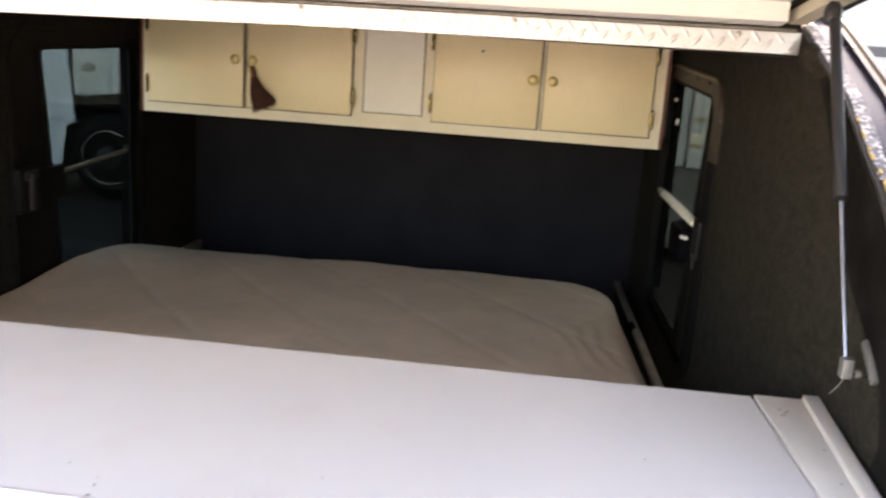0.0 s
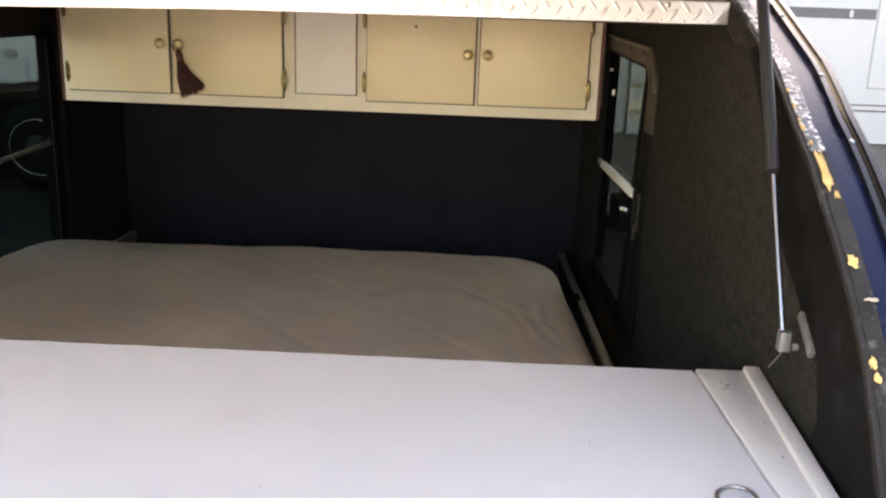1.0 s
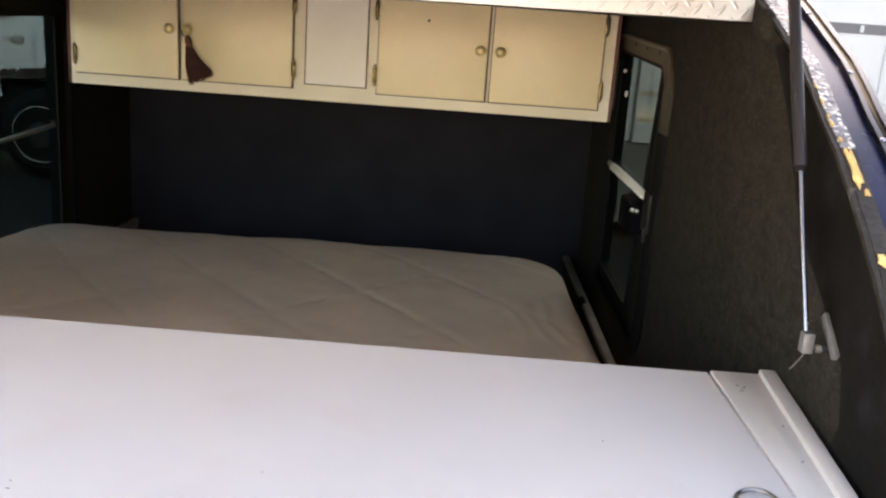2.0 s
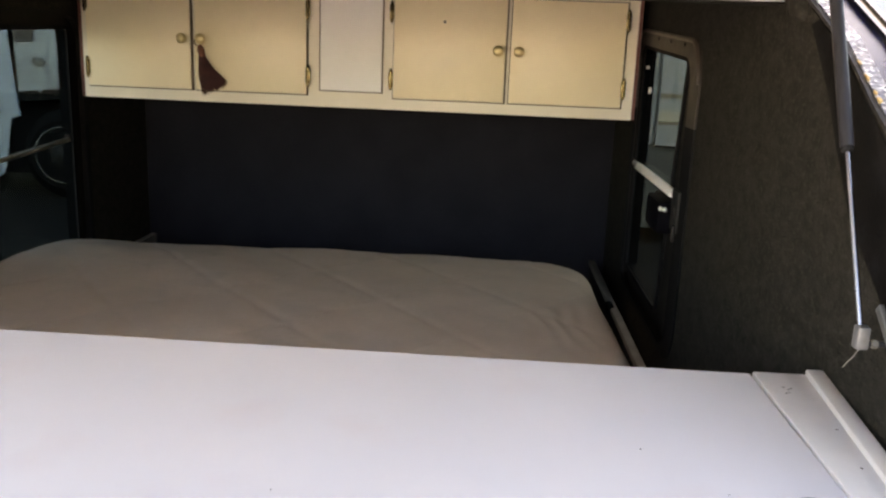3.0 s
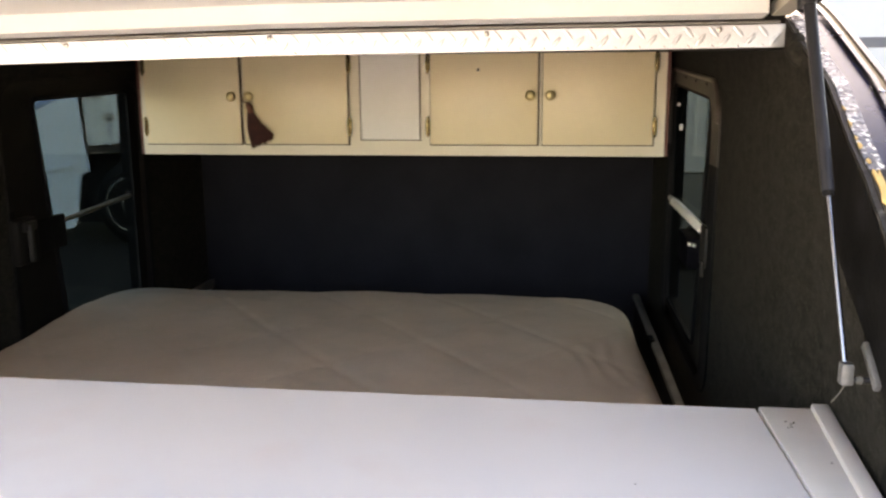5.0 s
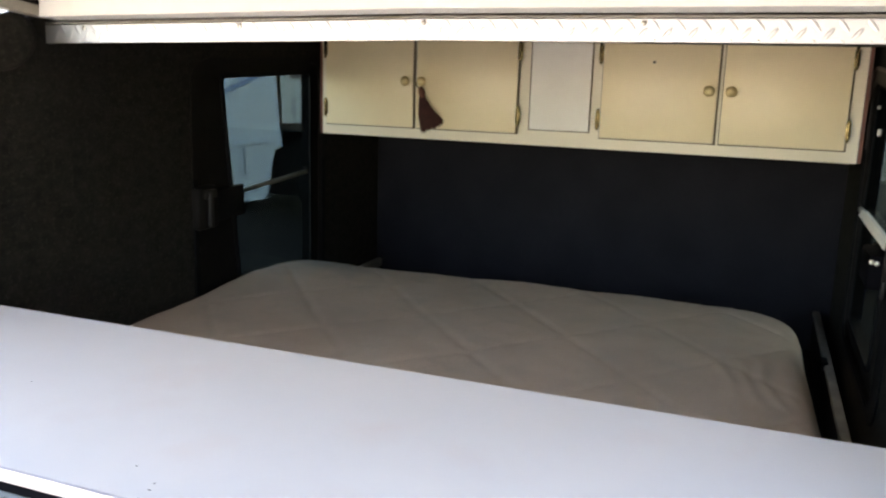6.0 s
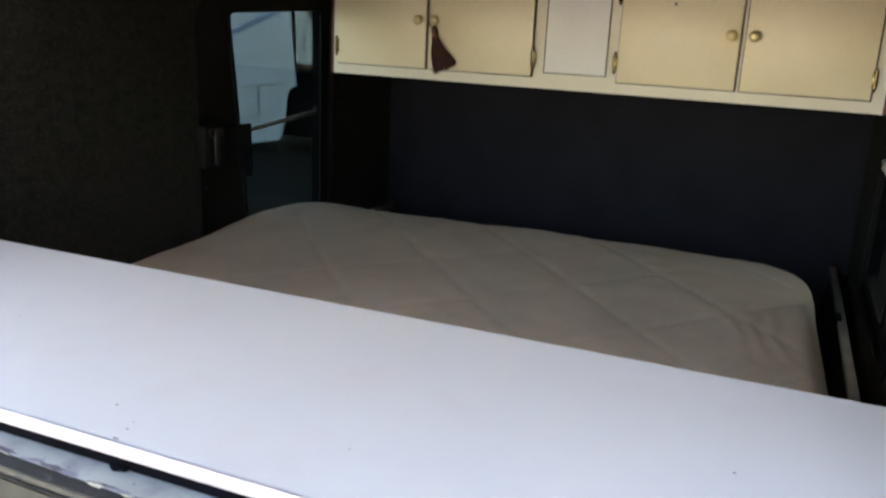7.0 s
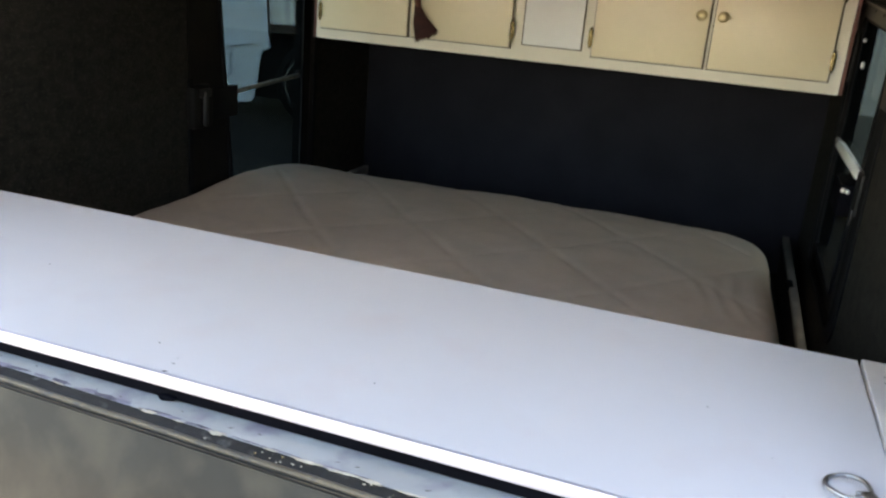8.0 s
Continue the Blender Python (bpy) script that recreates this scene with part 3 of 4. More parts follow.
for side in (-1, 1):
    part("side_frame", sag(strip(hl, *sorted((side * 0.727, side * 0.752)), -0.006, 0.0265)), "hatch_tan", hh, "tan side frame bar")
    # the gap's shade is put in as a solid dark strip
    part("frame_gap_shade", sag(strip(hl, *sorted((side * 0.7155, side * 0.7265)), 0.012, 0.0262)), "lining", hh, "dark strip for the shaded gap beside the panel")
    part("side_seal", sag(strip(hl, *sorted((side * 0.764, side * 0.782)), 0.004, 0.0265)), "rubber", hh, "black rubber seal")
# unseen strip, added over the hinge gap to keep the sun out
part("hinge_light_seal", sag(strip([Vector((-0.93, 1.440)), Vector((-1.0, 1.436)), Vector((-1.07, 1.438))], -0.80, 0.80, -0.008, 0.0)), "rubber", hh, "unseen black cover added to stop sun leaking past the hinge")
part("hinge", sag(box(-0.74, 0.74, -1.010, -0.992, 1.3675, 1.3715, 0.001)), "old_alu", hh, "dull brown piano hinge")
for i in range(12):
    xx = -0.70 + i * 0.127
    m = Matrix.Translation((xx, -1.0105, 1.3695 + (0.006 if xx > 0 else 0.021) * xx)) @ Vector((0, -1, 0)).to_track_quat("Z", "Y").to_matrix().to_4x4()
    part("hinge_screw", lathe([(0.0018, -0.001), (0.0018, 0.001), (0.001, 0.0015), (0.0003, 0.0015)], m, 8), "old_alu", hh, "", True)


# ---- gas struts ----
def gas_strut(side):
    lo, hi = Vector((side * 0.7145, -1.445, 1.014)), Vector((side * 0.703, -1.262, 1.392))
    at = lo.lerp(hi, 0.440)
    s = thing("gas_strut", "black gas strut with chrome rod holding the hatch", "strut", group="hatch struts")
    part("cylinder", rod(at, lo.lerp(hi, 0.955), 0.0066, 18), "strut_black", s, "", True)
    part("collar", rod(at - (hi - lo).normalized() * 0.004, at + (hi - lo).normalized() * 0.003, 0.0060, 16), "rubber", s, "", True)
    part("piston_rod", rod(lo.lerp(hi, 0.018), at, 0.0027, 14), "chrome", s, "shiny chrome piston rod", True)
    part("end_socket", box(lo.x - 0.0060, lo.x + 0.0060, lo.y - 0.006, lo.y + 0.006, lo.z - 0.011, lo.z + 0.011, 0.002), "steel_dim", s, "grey metal end socket", True)
    part("top_socket", lathe([(0.004, -0.014), (0.0095, -0.010), (0.0105, 0.0), (0.0095, 0.008), (0.005, 0.014)], Matrix.Translation(hi + Vector((0, 0, -0.012))), 16), "strut_black", s, "black end socket", True)
    part("ball_stud", rod((lo.x, lo.y, lo.z - 0.006), (side * 0.7425, lo.y, lo.z - 0.006), 0.003, 12), "strut_black", s, "", True)
    part("stud_nut", rod((side * 0.7235, lo.y, lo.z - 0.006), (side * 0.7300, lo.y, lo.z - 0.006), 0.0044, 6), "old_alu", s, "dull tan nut", True)
    wire = [lo + Vector((side * 0.002, 0.002, -0.010)), lo + Vector((side * -0.002, 0.006, -0.022)), lo + Vector((side * -0.008, 0.010, -0.034))]
    part("clip_wire", tube(wire, 0.0006, 6), "old_alu", s, "thin bent spring clip", True)
    return s


gas_strut(-1)
gas_strut(1)
for side in (-1, 1):
    bm = box(-0.0030, 0.0030, -0.0050, 0.0050, -0.026, 0.026, 0.0015)
    bmesh.ops.transform(bm, verts=bm.verts, matrix=Matrix.Translation((side * 0.7385, -1.441, 1.021)) @ Matrix.Rotation(radians(-52), 4, "X"))
    pn = finish("wall_catch", bm, "steel_dim", True)
    tagged(pn, "small grey metal catch plate on the carpeted wall", "catch plate", group="wall catches")

# ---- overhead cabinet ----
cb = thing("overhead_cabinet", "cream painted overhead cabinet with four doors and brass knobs", "cabinet")
CX, CZ0, CZ1 = 0.722, 1.100, 1.425
bm = box(-CX, CX, 0.0, 0.018, CZ0, CZ1, 0.0015)
part("face_frame", bm, "cream_frame", cb, "pale cream face frame")
part("bottom", box(-CX, CX, 0.0185, 0.449, CZ0 + 0.004, CZ0 + 0.018), "cream_frame", cb)
for side in (-1, 1):
    part("side_strip", box(*sorted((side * (CX + 0.001), side * (CX + 0.009))), 0.002, 0.445, CZ0 + 0.001, CZ1), "red_wood", cb, "dark red-brown wooden side strip")
KNOB = [(0.0050, 0.0), (0.0050, 0.006), (0.0065, 0.009), (0.0112, 0.012), (0.0136, 0.017), (0.0118, 0.0215), (0.0072, 0.0245), (0.001, 0.0255)]
to_rear = Vector((0, -1, 0)).to_track_quat("Z", "Y").to_matrix().to_4x4()


def cabinet_door(x0, x1, knob_x, hinge_x):
    bm = box(x0, x1, -0.0135, -0.0063, 1.131, 1.390, 0.0025)
    join(bm, box(x0 + 0.006, x1 - 0.006, -0.0045, -0.0004, 1.137, 1.384))
    dr = part("door", bm, "cream_paint", cb, "cream door", True)
    # shadow gap drawn as a brown strip, wider on the right
    part("door_shadow_gap", box(x0 - 0.0020, x1 + 0.0045, -0.0062, -0.0046, 1.1280, 1.3922), "edge_brown", dr, "brown strip for the shadow gap round the door")
    part("knob", lathe(KNOB, Matrix.Translation((knob_x, -0.0133, 1.261)) @ to_rear, 20), "brass", dr, "polished brass knob", True)
    for zz in (1.179, 1.347):
        bm = rod((hinge_x, -0.0160, zz - 0.021), (hinge_x, -0.0160, zz + 0.021), 0.0035, 12)
        for e in (-1, 1):
            join(bm, lathe([(0.002, 0), (0.0040, 0.002), (0.0040, 0.005), (0.0012, 0.009)], Matrix.Translation((hinge_x, -0.0160, zz + e * 0.019)) @ (Matrix.Identity(4) if e > 0 else Matrix.Rotation(math.pi, 4, "X")), 10))
        join(bm, box(hinge_x - 0.006, hinge_x + 0.006, -0.0152, -0.0130, zz - 0.019, zz + 0.019, 0.0005))
        part("hinge", bm, "old_brass", dr, "tarnished brass hinge", True)
    return dr


cabinet_door(-0.704, -0.428, -0.446, -0.704)
cabinet_door(-0.416, -0.124, -0.397, -0.119)
d3 = cabinet_door(0.103, 0.390, 0.371, 0.097)
cabinet_door(0.403, 0.690, 0.423, 0.694)
part("screw_hole", lathe([(0.0038, -0.001), (0.0038, 0.0004), (0.0006, 0.0005)], Matrix.Translation((0.232, -0.0136, 1.328)) @ to_rear, 10), "dirt", d3, "small dark hole")
part("panel_groove", box(-0.0850, 0.0695, -0.0042, -0.0003, 1.1470, 1.3810, 0.0005), "cream_frame", cb)
part("panel_edge", box(-0.0915, 0.0762, -0.0045, -0.0043, 1.1410, 1.3868), "edge_brown", cb, "brown panel edge line")
part("fixed_panel", box(-0.088, 0.0725, -0.0070, -0.00455, 1.1440, 1.3840, 0.001), "white_card", cb, "flat off-white panel")

# tassel on the second knob
ts = thing("tassel", "dark red-brown tassel hanging from a cabinet knob", "tassel")
base = Vector((-0.402, -0.030, 1.256))
loop = [base + Vector((0.010 * math.cos(a), 0.0, 0.010 * math.sin(a) - 0.002)) for a in [i * math.pi / 8 for i in range(16)]]
part("loop", tube(loop, 0.0016, 6, True), "tassel", ts, "", True)
part("head", lathe([(0.003, 0.0), (0.008, -0.006), (0.0095, -0.016), (0.0075, -0.026), (0.0085, -0.030)], Matrix.Translation(base + Vector((0.004, 0, -0.010))) @ Matrix.Rotation(radians(-14), 4, "Y"), 14), "tassel_head", ts, "lighter wrapped knot", True)
bm = bmesh.new()
rng = random.Random(3)
for i in range(150):
    u, v = rng.uniform(-1, 1), rng.uniform(-1, 1)
    a = base + Vector((0.009 + 0.006 * u, 0.006 * v, -0.036))
    b = base + Vector((0.041 + 0.031 * u, 0.008 + 0.010 * v, -0.118 + 0.014 * u + rng.uniform(-0.008, 0.006)))
    c = a.lerp(b, 0.5) + Vector((-0.004, -0.004, 0.0))
    prev = None
    for p, r in ((a, 0.0013), (c, 0.0014), (b, 0.0011)):
        vs = [bm.verts.new(p + Vector((r * math.cos(k * 2.094), r * math.sin(k * 2.094), 0))) for k in range(3)]
        if prev:
            for k in range(3):
                bm.faces.new((prev[k], prev[(k + 1) % 3], vs[(k + 1) % 3], vs[k]))
        prev = vs
    bm.faces.new(prev)
part("fringe", bm, "tassel", ts, "long hanging threads")

# ---- mattress ----
MX0, MX1, MY0, MY1, MZ = -0.744, 0.632, -1.56, -0.045, 0.735


def mattress():
    bm = bmesh.new()
    nx, ny = 250, 260
    cx, cy, hx, hy = (MX0 + MX1) / 2, (MY0 + MY1) / 2, (MX1 - MX0) / 2, (MY1 - MY0) / 2
    re = 0.046

    def inset(x, y):
        """Distance inside the rounded plan outline; the corners on one side are tighter."""
        rc = 0.105 if x < 0 else 0.18
        qx, qy = abs(x) - (hx - rc), abs(y) - (hy - rc)
        return rc - (Vector((max(qx, 0), max(qy, 0))).length + min(max(qx, qy), 0))

    grid = []
    for j in range(ny + 1):
        row = []
        for i in range(nx + 1):
            u, v = 2 * i / nx - 1, 2 * j / ny - 1
            u, v = math.copysign(1 - (1 - abs(u)) ** 1.5, u), math.copysign(1 - (1 - abs(v)) ** 1.5, v)
            x, y = u * hx, v * hy
            # pull the corners of the grid onto the rounded outline
            rc = 0.105 if x < 0 else 0.18
            ax, ay = hx - rc, hy - rc
            if abs(x) > ax and abs(y) > ay:
                ex, ey = (abs(x) - ax) / rc, (abs(y) - ay) / rc
                m = max(ex, ey)
                l = math.hypot(ex, ey)
                x, y = math.copysign(ax + rc * ex * m / l, x), math.copysign(ay + rc * ey * m / l, y)
            d = max(0.0, inset(x, y))
            wx, wy = x + cx, y + cy
            rd = re - 0.022 * min(1.0, max(0.0, (-wx - 0.45) / 0.25))
            drop = 0 if d > rd else rd - math.sqrt(max(0, rd * rd - (rd - d) ** 2))
            # diagonal quilting, wavy, with broad sag
            warp = 0.014 * noise.noise(Vector((wx * 2.2, wy * 2.2, 0.3)))
            p = (wx + 0.85 * wy - 0.030 + warp) / 0.313
            q = (wx - 0.85 * wy - 0.205 + warp) / 0.352
            seam = sum(math.exp(-((abs(k - round(k)) * 0.24 / 0.009) ** 2)) for k in (p, q))
            puff = (abs(math.sin(math.pi * p)) * abs(math.sin(math.pi * q))) ** 0.5
            pucker = noise.noise(Vector((wx * 38, wy * 38, 7.0))) * min(1.0, sum(math.exp(-((abs(k - round(k)) * 0.24 / 0.022) ** 2)) for k in (p, q)))
            z = MZ - drop + (0.0030 * (puff - 0.7) - 0.0018 * min(1.0, seam) + 0.0011 * pucker) * min(1, d / 0.05)
            z += 0.004 * noise.noise(Vector((wx * 5, wy * 5, 1.7))) + 0.0016 * noise.noise(Vector((wx * 17, wy * 17, 4.1)))
            # crumpled folds at one corner
            wr = max(0, 1 - ((wx - 0.525) / 0.085) ** 2) * max(0, 1 - ((wy + 0.60) / 0.17) ** 2)
            fold = math.sin(2 * math.pi * (wx + 0.16 * (wy + 0.6) + 0.030 * noise.noise(Vector((wx * 8, wy * 8, 5.0)))) / 0.042)
            z += 0.0024 * wr * fold * (0.6 + 0.8 * noise.noise(Vector((wx * 22, wy * 10, 2.0))))
            # one far corner is plumped up, and falls away behind
            lift = max(0.0, (-wx - 0.30) / 0.44)
            z += 0.021 * lift ** 1.3 * math.exp(-((wy + 0.37) / 0.27) ** 2)
            z -= 0.011 * min(1.0, max(0.0, (-wx - 0.15) / 0.40)) * min(1.0, max(0.0, (wy + 0.20) / 0.13))
            flare = 0.016 * min(1.0, max(0.0, (-0.35 - wy) / 0.5)) * max(0.0, wx / 0.64)
            row.append(bm.verts.new((wx + flare, wy, z)))
        grid.append(row)
    for j in range(ny):
        for i in range(nx):
            bm.faces.new((grid[j][i], grid[j][i + 1], grid[j + 1][i + 1], grid[j + 1][i]))
    rim = [grid[0][i] for i in range(nx + 1)] + [grid[j][nx] for j in range(1, ny + 1)] + [grid[ny][i] for i in range(nx - 1, -1, -1)] + [grid[j][0] for j in range(ny - 1, 0, -1)]
    band = bmesh.new()
    prev = [band.verts.new(r.co) for r in rim]
    for z, g in ((0.655, 1.004), (0.56, 1.004), (0.51, 0.995), (0.4905, 0.98)):
        nxt = [band.verts.new((cx + (r.co.x - cx) * g, cy + (r.co.y - cy) * g, z)) for r in rim]
        for k in range(len(rim)):
            band.faces.new((prev[k], prev[(k + 1) % len(rim)], nxt[(k + 1) % len(rim)], nxt[k]))
        prev = nxt
    band.faces.new(prev[::-1])
    return bm, band, [r.co.copy() for r in rim]


mt = thing("mattress", "taupe quilted mattress with rounded corners on the trailer floor", "mattress")
cover, band, rim = mattress()
part("quilted_top", cover, "quilt", mt, "taupe diamond-quilted top", True)
part("side_band", band, "quilt", mt, "plain taupe side band", True)
part("piping", tube(rim[::4], 0.004, 6, True), "quilt", mt, "sewn piping round the edge", True)

for side in (-1, 1):
    br = thing("bed_rail", "narrow grey metal rail along the wall beside the mattress", "rail", group="bed rails")
    x0, x1 = (0.702, 0.722) if side > 0 else (-0.746, -0.726)
    part("rail", box(x0, x1, -1.20, 0.445, 0.600, 0.616 if side > 0 else 0.629, 0.003), "rail_grey", br, "", True)
    part("rail_board", box(x0 + 0.004, x1 + 0.004, -1.20, 0.445, 0.4905, 0.600), "door_black", br, "black support board")
    part("rail_clip", box(*((x0 - 0.007, x0 + 0.009) if side > 0 else (x1 - 0.009, x1 + 0.007)), -0.080, -0.030, 0.600, 0.622, 0.004), "rubber", br, "black plastic clip", True)

# ---- counter ----
def blob(x, y, z, rx, ry, rz):
    bm = bmesh.new()
    bmesh.ops.create_uvsphere(bm, u_segments=14, v_segments=8, radius=1, matrix=Matrix.Translation((x, y, z)) @ Matrix.Diagonal((rx, ry, rz, 1)))
    for v in bm.verts:
        v.co += Vector((0, 0.001, 0.001)) * noise.noise(v.co * 160)
    return bm


def wedge(side, far, near, y_far, y_near, z0, z1):
    """A board whose width changes from its far to its near end."""
    bm = box(0, 1, 0, 1, z0, z1)
    for v in bm.verts:
        a, b = (far, near)[v.co.y < 0.5]
        v.co.x, v.co.y = side * (a if v.co.x < 0.5 else b), (y_far if v.co.y > 0.5 else y_near)
    bmesh.ops.bevel(bm, geom=bm.edges[:], offset=0.0025, segments=2, affect="EDGES", profile=0.5)
    return bm


def skew(bm):
    """The front of the counter runs a little askew to its back."""
    for v in bm.verts:
        if v.co.y < -1.5:
            v.co.y -= 0.010 * (v.co.x - 0.10)
    return bm


CYF, CYB, CT = -1.681, -1.272, 0.907
ct = thing("counter", "white laminate galley counter with bright metal front edge", "counter")
top = part("top", skew(box(-0.6765, 0.6765, CYF + 0.002, CYB, CT - 0.014, CT, 0.0015)), "laminate", ct, "white laminate top")
part("front_edge", skew(box(-0.6765, 0.6765, CYF - 0.003, CYF + 0.0015, CT - 0.0128, CT + 0.0008, 0.0008)), "alu_edge", ct, "bright metal edge strip")
# the dark recess below the edge strip is put in as a black strip
part("gasket", skew(box(-0.6765, 0.6765, CYF + 0.0055, CYF + 0.016, 0.8775, CT - 0.0145, 0.001)), "recess_black", ct, "black strip for the dark recess under the edge")
part("recess_lump", blob(0.012, CYF + 0.0045, 0.8800, 0.011, 0.005, 0.0032), "recess_black", ct, "small black lump in the recess", True)
part("riser", box(-0.674, 0.674, CYB - 0.030, CYB - 0.012, 0.76, CT - 0.0145), "door_black", ct, "dark support board")
for i, (xx, yy, ln, wd, tn) in enumerate(((0.515, -1.486, 0.003, 0.0022, 0), (0.009, -1.6755, 0.008, 0.0032, 10), (0.006, -1.658, 0.005, 0.0016, -8), (0.002, -1.646, 0.003, 0.0010, 40),
                                          (-0.036, -1.625, 0.0032, 0.0014, 10), (0.575, -1.560, 0.0022, 0.0008, 20), (0.20, -1.60, 0.002, 0.002, 0), (-0.30, -1.50, 0.0025, 0.002, 0))):
    part("scuff", blot(xx, yy, CT + 0.0001, ln, wd, tn, 60 + i, 0.0003), "dirt", top, "small dark scuff")
for side in (-1, 1):
    tb = thing("end_board", "white painted end board with ridge beside the counter", "trim board", group="counter end boards")
    # both pieces taper towards the rear
    part("board", wedge(side, (0.6800, 0.742), (0.6775, 0.706), -1.269, -1.66, 0.880, 0.909), "white_trim", tb, "", True)
    part("ridge", wedge(side, (0.7405, 0.7610), (0.7045, 0.7220), -1.268, -1.66, 0.880, 0.915), "white_trim", tb, "", True)
    for i, (dx, yy) in enumerate(((0.022, -1.315), (0.026, -1.322), (0.030, -1.318), (0.020, -1.333), (0.024, -1.330), (0.040, -1.42), (0.052, -1.46), (0.03, -1.50))):
        part("scuff", blot(side * (0.678 + dx), yy, 0.9091, 0.005, 0.003, 37 * i, 90 + i, 0.0003), "dirt", tb, "small dark scuff")

# pull ring lying on the counter
pr = thing("pull_ring", "dull steel wire pull ring lying on the counter", "pull ring")
c = Vector((0.6330, -1.588, CT + 0.0035))
loop = []
for i in range(48):
    # a bent D shape: one corner drawn out to the clasp
    a = 2 * math.pi * i / 48
    def bump(at, wide=26):
        gap = (math.degrees(a) - at + 180) % 360 - 180
        return math.exp(-(gap / wide) ** 2)

    r = 0.0175 * (1 + 0.18 * bump(58, 32) + 0.14 * bump(-28, 32) - 0.10 * bump(150, 45))
    p = Vector((r * math.cos(a), r * math.sin(a), 0.0))
    loop.append(c + p + Vector((0, 0, 0.0015 + 0.10 * max(0.0, p.x) + 0.0004 * math.sin(5 * a))))
part("ring", tube(loop, 0.0022, 10, True), "dull_steel", pr, "", True)
bm = box(0.6440, 0.6580, -1.6125, -1.5945, CT + 0.0004, CT + 0.010, 0.0035)
bmesh.ops.rotate(bm, verts=bm.verts, cent=(0.651, -1.6035, CT), matrix=Matrix.Rotation(radians(28), 3, "Z"))
part("clasp", bm, "dull_steel", pr, "worn metal clasp", True)
part("clasp_pin", rod((0.6400, -1.5990, CT + 0.0065), (0.6530, -1.5925, CT + 0.0065), 0.0022, 10), "dull_steel", pr, "", True)

# ---- lower rear body ----
rb = thing("rear_body", "dark glossy rear body panel with a worn sill", "panel", kind="structure")
sill_line = [Vector(p) for p in ((-1.600, 0.876), (-1.650, 0.8765), (-1.7045, 0.877))]
part("sill", bow(strip(sill_line, -WX, WX, -0.012, 0.0)), "sill_paint", rb, "pale blue painted sill")
lip = smooth_line([(-1.7050, 0.8775), (-1.7125, 0.8765), (-1.7190, 0.8735), (-1.7225, 0.868)], 4)
part("sill_edge", bow(strip(lip, -WX, WX, -0.012, 0.0, 0.0008)), "worn_edge", rb, "dark chipped sill edge")
# tan sealant bead, then its shadow drawn as a thin brown tube
for yy, zz, rr, mm, lb in ((-1.7200, 0.8728, 0.0032, "bead", "tan sealant line"), (-1.7244, 0.8692, 0.0009, "edge_brown", "thin brown shadow line under the sealant")):
    part("sealant_and_shadow", tube([(-WX + 0.05 * i, yy - 0.045 * max(-0.36, min(0.36, -WX + 0.05 * i - 0.03)), zz + 0.0005 * math.sin(i * 1.7)) for i in range(31)], rr, 8), mm, rb, lb, True)
skin = smooth_line([(-1.7245, 0.8690), (-1.752, 0.80), (-1.776, 0.70), (-1.778, 0.56), (-1.745, 0.42), (-1.69, 0.36)], 8)
part("skin", bow(strip(skin, -0.79, 0.79, 0.0, 0.006)), "body_paint_sheen", rb, "dark glossy dented skin with cloudy reflections painted in", True)
part("back_board", box(-WX, WX, -1.60, -1.585, 0.4905, 0.863), "door_black", rb)
rng = random.Random(11)
LARGE = [(0.012, 0.030, 0.0050), (0.048, 0.016, 0.0025), (0.091, 0.024, 0.0060), (0.150, 0.018, 0.0022), (0.190, 0.046, 0.0036), (0.224, 0.040, 0.0030),
         (0.250, 0.030, 0.0046), (0.290, 0.044, 0.0030), (0.335, 0.036, 0.0034), (0.400, 0.030, 0.0030), (-0.10, 0.020, 0.0022), (-0.22, 0.026, 0.0024)]


def on_lip(xx, off, turn):
    """A pose on the rounded sill edge, off metres down from its upper rim."""
    return Matrix.Translation((xx, -1.7060 - 0.045 * max(-0.36, min(0.36, xx - 0.03)) - off, 0.8779 - 0.32 * max(0, off))) @ Matrix.Rotation(radians(16), 4, "X") @ Matrix.Rotation(turn, 4, "Z")


for i, (xx, ln, wd) in enumerate(LARGE):
    part("paint_chip", blot(0, 0, 0, ln, wd, 0, 200 + i, 0.0009, on_lip(xx, 0.0, rng.uniform(-0.12, 0.12))), "chip_pale", rb, "bare pale patch")
for i in range(24):
    xx = rng.choice((0.125, 0.155, 0.175, 0.165, 0.26, 0.30)) + rng.gauss(0, 0.020)
    m = on_lip(xx, rng.uniform(0.002, 0.013), rng.uniform(-0.4, 0.4))
    part("paint_speck", blot(0, 0, 0, rng.uniform(0.0015, 0.0045), rng.uniform(0.0012, 0.0024), 0, 230 + i, 0.0009, m), ("chip_pale", "bead", "chip_pale", "bead", "chip_pale", "chip_wood")[i % 6], rb, "tiny bare fleck")
# violet-grey rubbed patches along the rim of the sill
for i in range(22):
    xx = -0.34 + 0.027 * i + rng.uniform(-0.008, 0.008)
    wear = max(0.25, 1.0 - max(0.0, xx + 0.06) * 4.5)
    part("rubbed_patch", blot(xx, -1.7035 - 0.045 * max(-0.36, min(0.36, xx - 0.03)) + 0.002 * wear, 0.8771, rng.uniform(0.03, 0.055), rng.uniform(0.006, 0.013) * wear, rng.uniform(-4, 8) - 2.6, 400 + i, 0.00025 + 0.00002 * i), "rubbed" if i % 2 else "rubbed_light", rb, "violet-grey rubbed patch")
